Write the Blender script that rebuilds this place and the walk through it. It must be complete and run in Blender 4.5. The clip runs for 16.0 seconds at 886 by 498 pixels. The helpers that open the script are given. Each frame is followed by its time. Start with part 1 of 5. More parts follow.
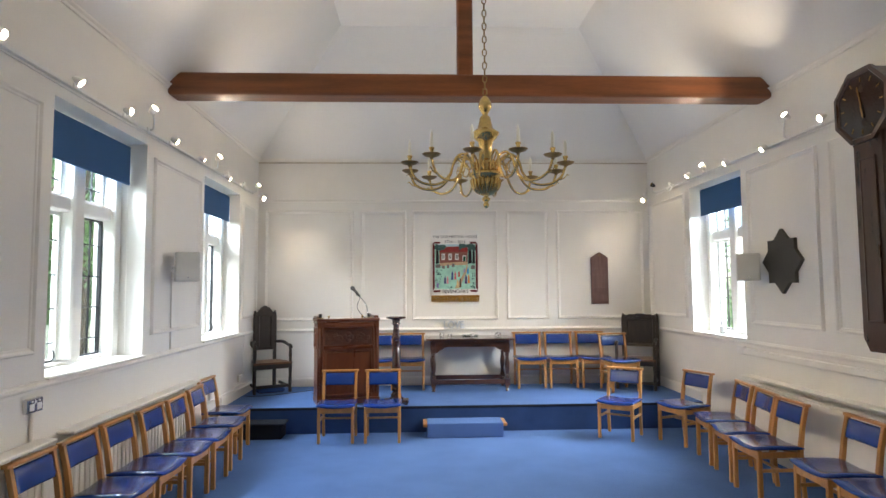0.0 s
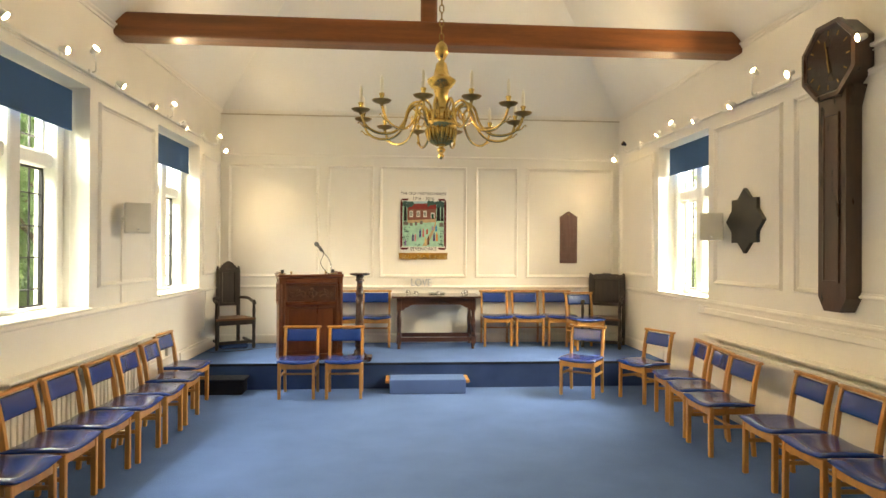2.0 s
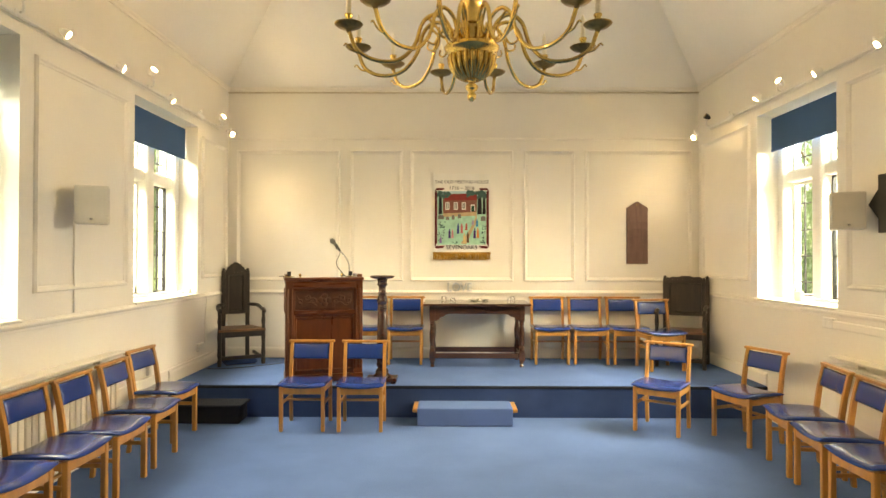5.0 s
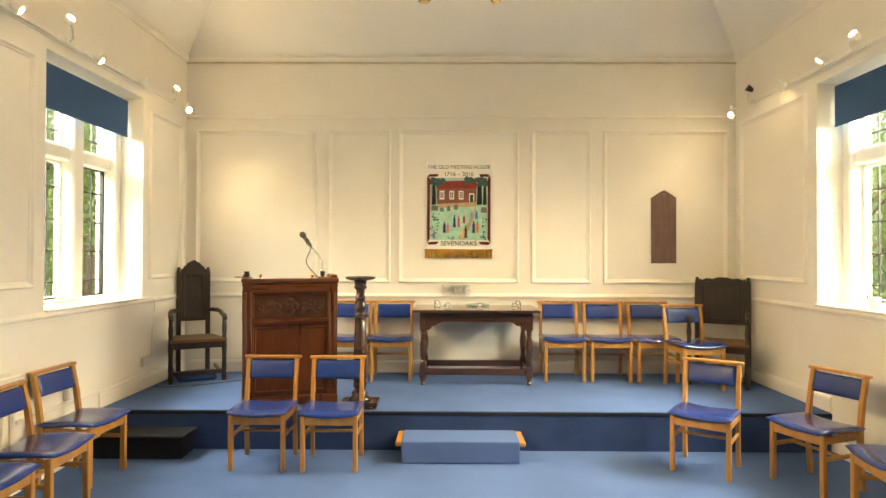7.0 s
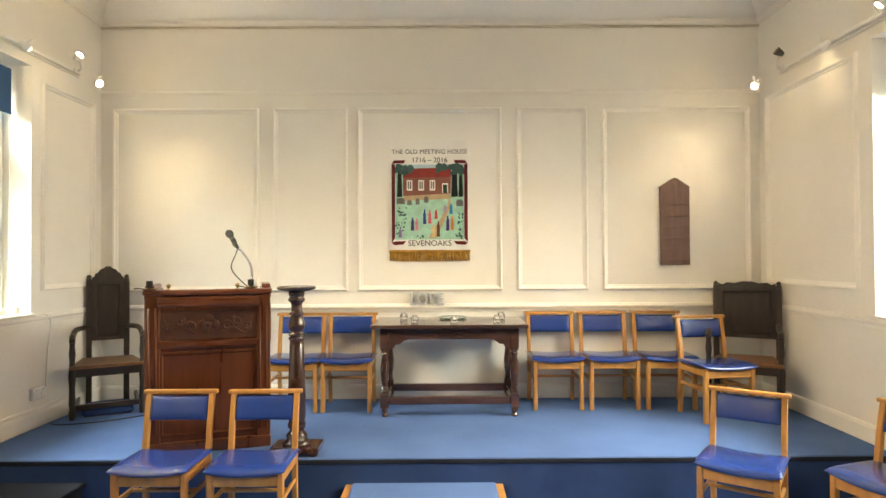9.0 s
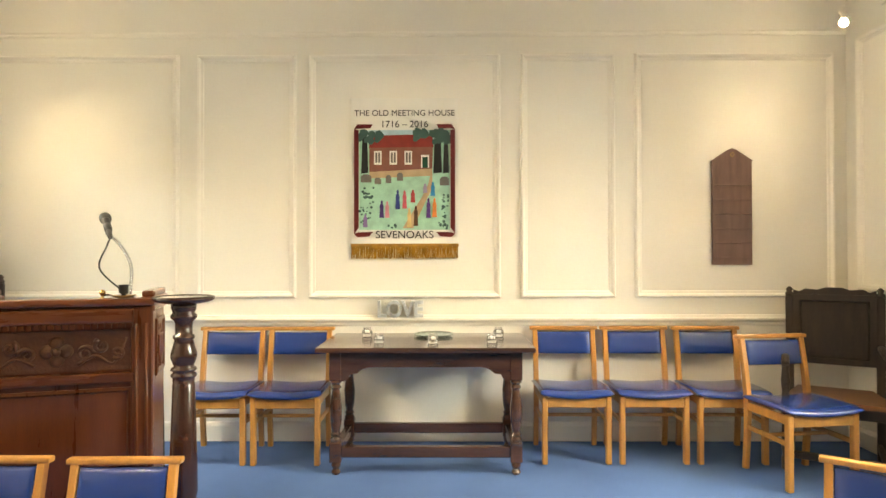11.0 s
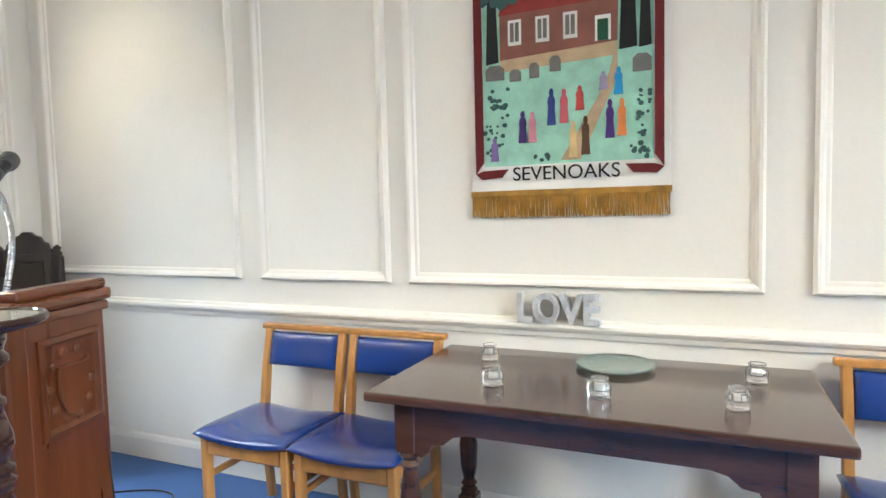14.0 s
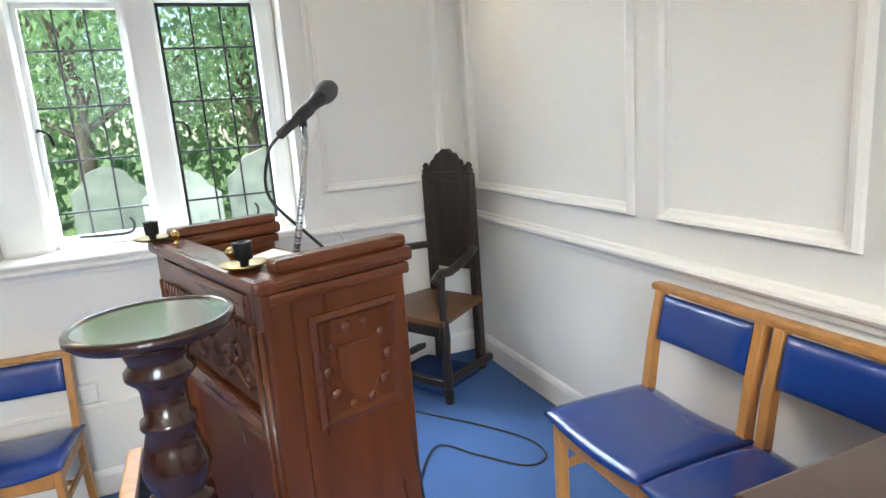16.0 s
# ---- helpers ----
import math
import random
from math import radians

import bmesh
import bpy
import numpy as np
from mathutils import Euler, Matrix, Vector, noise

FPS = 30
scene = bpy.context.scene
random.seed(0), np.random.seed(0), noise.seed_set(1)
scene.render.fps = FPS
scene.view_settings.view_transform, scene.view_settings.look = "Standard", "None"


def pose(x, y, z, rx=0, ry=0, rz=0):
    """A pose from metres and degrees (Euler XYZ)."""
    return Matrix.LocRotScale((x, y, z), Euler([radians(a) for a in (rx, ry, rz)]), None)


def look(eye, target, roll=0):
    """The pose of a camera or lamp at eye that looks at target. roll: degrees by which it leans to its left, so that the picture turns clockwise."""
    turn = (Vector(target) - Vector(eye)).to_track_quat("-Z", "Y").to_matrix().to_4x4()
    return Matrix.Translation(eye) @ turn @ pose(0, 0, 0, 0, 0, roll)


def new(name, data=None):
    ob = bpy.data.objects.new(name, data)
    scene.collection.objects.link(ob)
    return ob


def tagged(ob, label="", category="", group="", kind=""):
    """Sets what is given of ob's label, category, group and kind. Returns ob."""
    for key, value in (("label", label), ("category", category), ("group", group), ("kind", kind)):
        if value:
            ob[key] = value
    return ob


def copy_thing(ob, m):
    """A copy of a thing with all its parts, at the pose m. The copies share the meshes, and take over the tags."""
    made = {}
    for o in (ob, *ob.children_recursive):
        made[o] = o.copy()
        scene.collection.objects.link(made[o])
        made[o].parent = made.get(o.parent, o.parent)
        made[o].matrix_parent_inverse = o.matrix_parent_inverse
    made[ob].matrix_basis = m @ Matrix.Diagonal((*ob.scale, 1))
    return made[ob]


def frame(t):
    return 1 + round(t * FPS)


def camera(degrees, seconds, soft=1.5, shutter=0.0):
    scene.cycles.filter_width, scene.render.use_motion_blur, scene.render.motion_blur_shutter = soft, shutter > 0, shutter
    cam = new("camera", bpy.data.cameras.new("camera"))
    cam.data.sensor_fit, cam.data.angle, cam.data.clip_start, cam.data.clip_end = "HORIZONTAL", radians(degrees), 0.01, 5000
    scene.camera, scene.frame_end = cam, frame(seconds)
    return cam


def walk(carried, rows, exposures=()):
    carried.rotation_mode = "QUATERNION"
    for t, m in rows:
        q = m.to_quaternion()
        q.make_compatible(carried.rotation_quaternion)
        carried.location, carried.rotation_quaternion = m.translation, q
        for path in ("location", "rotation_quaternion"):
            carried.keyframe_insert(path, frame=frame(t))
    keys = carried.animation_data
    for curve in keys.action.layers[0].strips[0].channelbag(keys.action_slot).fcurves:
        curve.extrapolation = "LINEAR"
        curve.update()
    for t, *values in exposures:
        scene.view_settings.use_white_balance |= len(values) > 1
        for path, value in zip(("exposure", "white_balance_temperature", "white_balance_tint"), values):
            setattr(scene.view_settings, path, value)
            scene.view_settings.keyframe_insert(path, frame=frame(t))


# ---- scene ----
cam = camera(72.3, 16.0)
PATH = [
    (0, (0.375, 0.019, 1.668), (0.457, 2.013, 1.805), -0.4),
    (0.5, (0.356, 0.031, 1.685), (0.484, 2.027, 1.706), 0.1),
    (1, (0.408, 0.029, 1.654), (0.545, 2.024, 1.661), 0.2),
    (1.5, (0.515, 0.061, 1.632), (0.655, 2.056, 1.644), 0.3),
    (2, (0.572, 0.129, 1.618), (0.716, 2.124, 1.627), 0.3),
    (2.5, (0.598, 0.286, 1.59), (0.729, 2.281, 1.603), 0.2),
    (3, (0.607, 0.495, 1.581), (0.737, 2.491, 1.596), 0.2),
    (3.5, (0.712, 0.704, 1.579), (0.824, 2.7, 1.592), 0.2),
    (4, (0.758, 0.942, 1.556), (0.754, 2.941, 1.582), 0.1),
    (6.5, (0.708, 2.316, 1.536), (0.691, 4.316, 1.558), 0.1),
    (7, (0.811, 2.553, 1.52), (0.793, 4.553, 1.545), 0.2),
    (7.5, (0.829, 2.777, 1.522), (0.799, 4.777, 1.544), 0.2),
    (8, (0.825, 3.07, 1.55), (0.803, 5.07, 1.574), 0.1),
    (8.5, (0.917, 3.343, 1.541), (0.924, 5.343, 1.57), -0.3),
    (9, (1.015, 3.608, 1.533), (1.021, 5.607, 1.561), -0.3),
    (9.2, (1.03, 3.712, 1.528), (1.038, 5.712, 1.549), -0.3),
    (11.3, (1.24, 5.11, 1.52), (1.213, 7.109, 1.541), 0.0),
    (11.5, (1.278, 5.226, 1.51), (1.153, 7.222, 1.533), 0.2),
    (12, (1.393, 5.507, 1.553), (0.945, 7.456, 1.533), 0.6),
    (12.5, (1.384, 5.845, 1.556), (0.894, 7.784, 1.521), 0.4),
    (13, (1.445, 6.175, 1.523), (0.942, 8.11, 1.493), 0.4),
    (13.5, (1.462, 6.469, 1.523), (0.739, 8.33, 1.407), -0.5),
    (14, (1.378, 6.739, 1.538), (0.579, 8.568, 1.407), -1.4),
    (14.5, (1.396, 7.003, 1.491), (0.406, 8.737, 1.384), -1.5),
    (15, (1.361, 7.177, 1.5), (-0.042, 8.591, 1.327), -2.5),
    (15.5, (1.182, 7.317, 1.577), (-0.431, 8.467, 1.303), -3.9),
    (16, (1.092, 7.514, 1.615), (-0.725, 8.24, 1.201), -4.3),
]
EXPOSURES = [(0, 1.3, 6900, 13), (0.5, 1.39, 7400, 11), (1.0, 1.57, 8700, 10), (1.5, 1.65, 9600, 9), (3.0, 1.72, 13400, 10), (8.0, 1.71, 13200, 9), (9.2, 1.69, 9300, 9), (11.4, 1.81, 10600, 7), (12.5, 1.79, 7250, 8), (14.5, 1.56, 6650, 8), (16, 1.4, 6600, 10)]
walk(cam, [(t, look(eye, target, roll)) for t, eye, target, roll in PATH], EXPOSURES)

# ---- world, sun and large lights ----
world = bpy.data.worlds.new("world")
scene.world = world
world.use_nodes = True
wn = world.node_tree.nodes
sky = wn.new("ShaderNodeTexSky")
sky.sky_type = "NISHITA"
sky.sun_disc = False
sky.sun_elevation, sky.sun_rotation = radians(52), radians(180)
wn["Background"].inputs["Strength"].default_value = 0.15
world.node_tree.links.new(sky.outputs[0], wn["Background"].inputs["Color"])

sun = new("sun", bpy.data.lights.new("sun", "SUN"))
sun.data.energy, sun.data.angle, sun.data.color = 5.0, radians(0.5), (1.0, 0.95, 0.87)
sun.matrix_world = look((0, 0, 0), (0.02, 0.60, -0.79))


def sky_lamp(name, eye, target, sx, sy, watts):
    """Skylight that falls in through a window, from above its head outside."""
    ob = new(name, bpy.data.lights.new(name, "AREA"))
    ob.data.shape, ob.data.size, ob.data.size_y, ob.data.energy = "RECTANGLE", sx, sy, watts
    ob.data.color = (0.72, 0.86, 1.0)
    ob.matrix_world = look(eye, target)


SKY_W = 320
sky_lamp("skylight_west_rear", (-3.5, 7.33, 3.7), (-1.6, 7.3, 1.55), 2.6, 1.4, SKY_W)
sky_lamp("skylight_west_front", (-3.5, 4.6, 3.7), (-1.6, 4.6, 1.55), 2.6, 1.4, SKY_W)
sky_lamp("skylight_east", (5.6, 6.7, 2.9), (3.4, 7.0, 1.55), 2.4, 1.4, 480)


# ---- materials ----
def mat(name, base, rough=0.6, metal=0.0, vary=0.12, scale=6.0, bump=0.05, fine=120.0, tint=None, stretch=(1, 1, 1), coat=0.0, spec=0.5):
    """A painted or natural surface: two scales of colour change and a fine relief."""
    m = bpy.data.materials.new(name)
    m.use_nodes = True
    nt = m.node_tree
    bsdf = nt.nodes["Principled BSDF"]
    bsdf.inputs["Metallic"].default_value = metal
    bsdf.inputs["Coat Weight"].default_value = coat
    bsdf.inputs["Coat Roughness"].default_value = 0.15
    bsdf.inputs["Specular IOR Level"].default_value = spec
    co = nt.nodes.new("ShaderNodeTexCoord")
    mp = nt.nodes.new("ShaderNodeMapping")
    mp.inputs["Scale"].default_value = stretch
    nt.links.new(co.outputs["Object"], mp.inputs["Vector"])
    big, small = nt.nodes.new("ShaderNodeTexNoise"), nt.nodes.new("ShaderNodeTexNoise")
    big.inputs["Scale"].default_value, big.inputs["Detail"].default_value = scale, 5
    small.inputs["Scale"].default_value, small.inputs["Detail"].default_value = fine, 3
    for n in (big, small):
        nt.links.new(mp.outputs[0], n.inputs["Vector"])
    add = nt.nodes.new("ShaderNodeMath")
    add.operation = "MULTIPLY_ADD"
    add.inputs[1].default_value = 0.35
    nt.links.new(small.outputs["Fac"], add.inputs[0])
    nt.links.new(big.outputs["Fac"], add.inputs[2])
    ramp = nt.nodes.new("ShaderNodeValToRGB")
    dark = tint or [c * (1 - vary * 1.6) for c in base]
    ramp.color_ramp.elements[0].position, ramp.color_ramp.elements[1].position = 0.42, 0.92
    ramp.color_ramp.elements[0].color = (*dark, 1)
    ramp.color_ramp.elements[1].color = (*[min(1, c * (1 + vary)) for c in base], 1)
    nt.links.new(add.outputs[0], ramp.inputs[0])
    nt.links.new(ramp.outputs[0], bsdf.inputs["Base Color"])
    rr = nt.nodes.new("ShaderNodeMapRange")
    rr.inputs["To Min"].default_value, rr.inputs["To Max"].default_value = max(0.03, rough - 0.09), min(1, rough + 0.09)
    nt.links.new(big.outputs["Fac"], rr.inputs["Value"])
    nt.links.new(rr.outputs[0], bsdf.inputs["Roughness"])
    bp = nt.nodes.new("ShaderNodeBump")
    bp.inputs["Strength"].default_value, bp.inputs["Distance"].default_value = bump, 0.01
    nt.links.new(small.outputs["Fac"], bp.inputs["Height"])
    nt.links.new(bp.outputs[0], bsdf.inputs["Normal"])
    return m


def glow(name, colour, strength):
    m = bpy.data.materials.new(name)
    m.use_nodes = True
    b = m.node_tree.nodes["Principled BSDF"]
    b.inputs["Base Color"].default_value = (0.8, 0.8, 0.8, 1)
    b.inputs["Emission Color"].default_value = (*colour, 1)
    b.inputs["Emission Strength"].default_value = strength
    return m


def pane_glass(name):
    """A thin clear pane: see-through, with a Fresnel gloss and a slight ripple."""
    m = bpy.data.materials.new(name)
    m.use_nodes = True
    nt = m.node_tree
    nt.nodes.remove(nt.nodes["Principled BSDF"])
    out = nt.nodes["Material Output"]
    tr, gl, mx, fr = (nt.nodes.new(n) for n in ("ShaderNodeBsdfTransparent", "ShaderNodeBsdfGlossy", "ShaderNodeMixShader", "ShaderNodeLayerWeight"))
    tr.inputs[0].default_value = (0.93, 0.97, 0.96, 1)
    gl.inputs["Roughness"].default_value = 0.04
    fr.inputs["Blend"].default_value = 0.5
    pw = nt.nodes.new("ShaderNodeMath")
    pw.operation = "POWER"
    pw.inputs[1].default_value = 5.0
    sc = nt.nodes.new("ShaderNodeMath")
    sc.operation = "MULTIPLY_ADD"
    sc.inputs[1].default_value, sc.inputs[2].default_value = 0.5, 0.02
    nt.links.new(fr.outputs["Facing"], pw.inputs[0])
    nt.links.new(pw.outputs[0], sc.inputs[0])
    nz, bp = nt.nodes.new("ShaderNodeTexNoise"), nt.nodes.new("ShaderNodeBump")
    nz.inputs["Scale"].default_value = 9
    bp.inputs["Strength"].default_value, bp.inputs["Distance"].default_value = 0.2, 0.01
    nt.links.new(nz.outputs["Fac"], bp.inputs["Height"])
    nt.links.new(bp.outputs[0], gl.inputs["Normal"])
    nt.links.new(sc.outputs[0], mx.inputs[0])
    nt.links.new(tr.outputs[0], mx.inputs[1])
    nt.links.new(gl.outputs[0], mx.inputs[2])
    nt.links.new(mx.outputs[0], out.inputs["Surface"])
    return m


def clear_glass(name, colour=(1, 1, 1), rough=0.02, clear=1.0):
    m = bpy.data.materials.new(name)
    m.use_nodes = True
    b = m.node_tree.nodes["Principled BSDF"]
    b.inputs["Base Color"].default_value = (*colour, 1)
    b.inputs["Transmission Weight"].default_value = clear
    b.inputs["Roughness"].default_value = rough
    b.inputs["IOR"].default_value = 1.48
    return m


WALL = mat("wall_paint", (0.80, 0.775, 0.72), 0.55, vary=0.035, scale=1.3, bump=0.05, fine=60)
CEIL = mat("ceiling_paint", (0.82, 0.81, 0.78), 0.75, vary=0.03, scale=1.0, bump=0.05, fine=40)
TRIM = mat("trim_paint", (0.83, 0.80, 0.745), 0.35, vary=0.03, scale=3, bump=0.02)
FRAME = mat("window_paint", (0.82, 0.81, 0.77), 0.4, vary=0.05, scale=4, bump=0.04)
CARPET = mat("blue_carpet", (0.085, 0.170, 0.385), 0.95, vary=0.09, scale=2.2, bump=0.5, fine=420, spec=0.15)
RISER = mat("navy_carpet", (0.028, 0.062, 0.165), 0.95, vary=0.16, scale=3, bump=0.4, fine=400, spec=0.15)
CARPET2 = mat("dark_blue_carpet", (0.018, 0.023, 0.036), 0.95, vary=0.2, scale=3, bump=0.4, fine=400, spec=0.15)
# brown that stands in for the shaded gap under the ceiling
SHADELINE = mat("shadow_line_brown", (0.58, 0.51, 0.40), 0.5, vary=0.15, scale=5, bump=0.05)
OAK = mat("beech_wood", (0.50, 0.235, 0.068), 0.34, vary=0.16, scale=5, bump=0.03, fine=45, stretch=(6, 6, 0.8), coat=0.2)
VINYL = mat("blue_vinyl", (0.008, 0.042, 0.22), 0.25, vary=0.04, scale=3, bump=0.05, fine=260, coat=0.5)
BEAM = mat("stained_beam", (0.20, 0.066, 0.021), 0.47, vary=0.3, scale=2.5, bump=0.12, fine=50, stretch=(0.35, 5, 5), coat=0.06)
MAHOG = mat("mahogany", (0.118, 0.032, 0.0105), 0.3, vary=0.24, scale=4, bump=0.05, fine=60, stretch=(5, 5, 0.6), coat=0.2)
MAHOGCAP = mat("mahogany_cap", (0.118, 0.032, 0.0105), 0.28, vary=0.24, scale=4, bump=0.05, fine=60, stretch=(5, 0.6, 5), coat=0.4)
MAHOGRAIL = mat("mahogany_rail", (0.118, 0.032, 0.0105), 0.28, vary=0.24, scale=4, bump=0.05, fine=60, stretch=(0.6, 5, 5), coat=0.4)
CARVED = mat("carved_oak", (0.085, 0.03, 0.014), 0.42, vary=0.35, scale=8, bump=0.3, fine=70)
DARKWOOD = mat("dark_polished_wood", (0.035, 0.013, 0.009), 0.2, vary=0.3, scale=5, bump=0.04, fine=60, coat=0.5)
TABLEWOOD = mat("table_oak", (0.062, 0.026, 0.017), 0.2, vary=0.3, scale=4, bump=0.03, fine=55, stretch=(0.6, 5, 5), coat=0.6)
BLACKOAK = mat("black_oak", (0.03, 0.02, 0.014), 0.38, vary=0.35, scale=7, bump=0.2, fine=60, stretch=(4, 4, 0.8))
SEATOAK = mat("worn_seat_oak", (0.17, 0.075, 0.03), 0.35, vary=0.3, scale=6, bump=0.1, fine=60, stretch=(1, 5, 5))
BRASS = mat("aged_brass", (0.80, 0.57, 0.22), 0.22, metal=1.0, vary=0.22, scale=9, bump=0.05, fine=40)
DULLBRASS = mat("dull_brass", (0.30, 0.20, 0.08), 0.35, metal=1.0, vary=0.3, scale=12, bump=0.05, fine=60)
IRON = mat("dark_iron", (0.03, 0.03, 0.032), 0.5, metal=0.5, vary=0.2, scale=10, bump=0.05)
LEAD = mat("grey_lead", (0.07, 0.075, 0.075), 0.55, metal=0.3, vary=0.2, scale=10, bump=0.05)
CHROME = mat("brushed_steel", (0.62, 0.63, 0.64), 0.25, metal=1.0, vary=0.08, scale=15, bump=0.02)
WHITEMETAL = mat("white_enamel", (0.80, 0.79, 0.76), 0.4, vary=0.04, scale=5, bump=0.02)
RADPAINT = mat("radiator_enamel", (0.78, 0.74, 0.67), 0.4, vary=0.05, scale=4, bump=0.03)
BLIND = mat("blue_blind", (0.02, 0.085, 0.21), 0.8, vary=0.06, scale=3, bump=0.1, fine=300)
GREYBOX = mat("speaker_grey", (0.62, 0.60, 0.54), 0.55, vary=0.05, scale=6, bump=0.1, fine=300)
STAR = mat("dark_slate", (0.045, 0.043, 0.036), 0.5, vary=0.2, scale=6, bump=0.1)
CLOCK = mat("japanned_clock", (0.06, 0.026, 0.013), 0.3, vary=0.2, scale=4, bump=0.08, fine=50, stretch=(4, 4, 0.8), coat=0.4)
DIAL = mat("clock_dial_black", (0.028, 0.019, 0.014), 0.25, vary=0.5, scale=9, bump=0.06, coat=0.3)
HYMN = mat("hymn_board_wood", (0.155, 0.085, 0.075), 0.45, vary=0.18, scale=6, bump=0.05, stretch=(5, 5, 0.8))
LINEN = mat("white_linen", (0.80, 0.79, 0.75), 0.9, vary=0.04, scale=6, bump=0.25, fine=350)
GOLDF = mat("gold_fringe", (0.38, 0.20, 0.035), 0.8, vary=0.3, scale=20, bump=0.3, fine=300)
SILVER = mat("silvered_wood", (0.60, 0.62, 0.65), 0.32, metal=0.3, vary=0.25, scale=18, bump=0.15, fine=80)
BLACK = mat("black_plastic", (0.02, 0.02, 0.022), 0.45, vary=0.1, bump=0.03)
WAX = mat("candle_wax", (0.85, 0.82, 0.72), 0.5, vary=0.03, bump=0.02)
PAPER = mat("paper", (0.78, 0.76, 0.70), 0.8, vary=0.04)
GREENTOP = mat("green_leather_top", (0.115, 0.125, 0.07), 0.12, vary=0.15, scale=8, bump=0.02, coat=0.8)
GRASS = mat("grass", (0.09, 0.15, 0.04), 0.9, vary=0.4, scale=1.5, bump=0.6, fine=40)
PATHM = mat("pale_gravel", (0.55, 0.52, 0.46), 0.9, vary=0.15, scale=3, bump=0.6, fine=60)
LEAF = mat("leaf", (0.12, 0.215, 0.085), 0.6, vary=0.45, scale=1.8, bump=0.1)
BARK = mat("bark", (0.13, 0.10, 0.075), 0.9, vary=0.3, scale=6, bump=0.6, fine=40, stretch=(4, 4, 0.8))
STONE = mat("headstone", (0.24, 0.25, 0.21), 0.85, vary=0.25, scale=5, bump=0.4, fine=50)
GLASS = pane_glass("pane_glass")
TUMBLER = clear_glass("tumbler_glass", clear=0.92)
PLATEG = clear_glass("green_plate_glass", (0.66, 0.80, 0.74), 0.08, 0.72)
LAMPGLOW = glow("lamp_glow", (1.0, 0.86, 0.62), 60)


# leaves let some light through
nt = LEAF.node_tree
tl, mx = nt.nodes.new("ShaderNodeBsdfTranslucent"), nt.nodes.new("ShaderNodeMixShader")
tl.inputs["Color"].default_value = (0.34, 0.50, 0.26, 1)
mx.inputs[0].default_value = 0.45
nt.links.new(nt.nodes["Principled BSDF"].outputs[0], mx.inputs[1])
nt.links.new(tl.outputs[0], mx.inputs[2])
nt.links.new(mx.outputs[0], nt.nodes["Material Output"].inputs["Surface"])


def cloth(name, c):
    return mat(name, c, 0.9, vary=0.15, scale=14, bump=0.25, fine=350)


# ---- building helpers ----
def part(name, bm, material, parent=None, label="", smooth=False):
    me = bpy.data.meshes.new(name)
    bmesh.ops.recalc_face_normals(bm, faces=bm.faces)
    bm.to_mesh(me)
    bm.free()
    me.materials.append(material)
    if smooth:
        me.polygons.foreach_set("use_smooth", [True] * len(me.polygons))
    ob = new(name, me)
    if parent is not None:
        ob.parent = parent
    if label:
        tagged(ob, label)
    return ob


def thing(name, label, category, group="", m=None):
    ob = new(name)
    ob.empty_display_size = 0.1
    if m is not None:
        ob.matrix_basis = m
    return tagged(ob, label, category, group)


def box(bm, x0, x1, y0, y1, z0, z1, bevel=0.0, seg=1, m=None):
    r = bmesh.ops.create_cube(bm, size=1.0, matrix=Matrix.Translation(((x0 + x1) / 2, (y0 + y1) / 2, (z0 + z1) / 2)) @ Matrix.Diagonal((x1 - x0, y1 - y0, z1 - z0, 1)))
    vs = r["verts"]
    if bevel:
        es = list({e for v in vs for e in v.link_edges})
        b = bmesh.ops.bevel(bm, geom=es, offset=bevel, segments=seg, affect="EDGES", profile=0.6)
        vs = list({v for f in b["faces"] for v in f.verts} | {v for v in vs if v.is_valid})
    if m is not None:
        bmesh.ops.transform(bm, matrix=m, verts=vs)
    return bm


def B():
    return bmesh.new()


def slab(*a, **k):
    return box(B(), *a, **k)


def lathe(bm, prof, n=20, c=(0, 0), m=None, sides=None):
    """Turns a profile of (radius, z) round the vertical through c."""
    rings = []
    for r, z in prof:
        rings.append([bm.verts.new((c[0] + r * math.cos(2 * math.pi * i / n), c[1] + r * math.sin(2 * math.pi * i / n), z)) for i in range(n)])
    for a, b in zip(rings, rings[1:]):
        for i in range(n):
            bm.faces.new((a[i], a[(i + 1) % n], b[(i + 1) % n], b[i]))
    bm.faces.new(rings[0][::-1])
    bm.faces.new(rings[-1])
    if m is not None:
        bmesh.ops.transform(bm, matrix=m, verts=[v for r in rings for v in r])
    return bm


def tube(bm, pts, r, n=8, r1=None):
    """Sweeps a round section along points, tapering from r to r1."""
    pts = [Vector(p) for p in pts]
    rings = []
    side = Vector((0.31, 0.17, 0.93))
    for i, p in enumerate(pts):
        d = (pts[min(i + 1, len(pts) - 1)] - pts[max(i - 1, 0)]).normalized()
        u = d.cross(side)
        if u.length < 0.05:
            u = d.cross(Vector((1, 0, 0)))
        u.normalize()
        w = d.cross(u)
        rad = r if r1 is None else r + (r1 - r) * i / (len(pts) - 1)
        rings.append([bm.verts.new(p + rad * (math.cos(2 * math.pi * k / n) * u + math.sin(2 * math.pi * k / n) * w)) for k in range(n)])
    for a, b in zip(rings, rings[1:]):
        for k in range(n):
            bm.faces.new((a[k], a[(k + 1) % n], b[(k + 1) % n], b[k]))
    bm.faces.new(rings[0][::-1])
    bm.faces.new(rings[-1])
    return bm


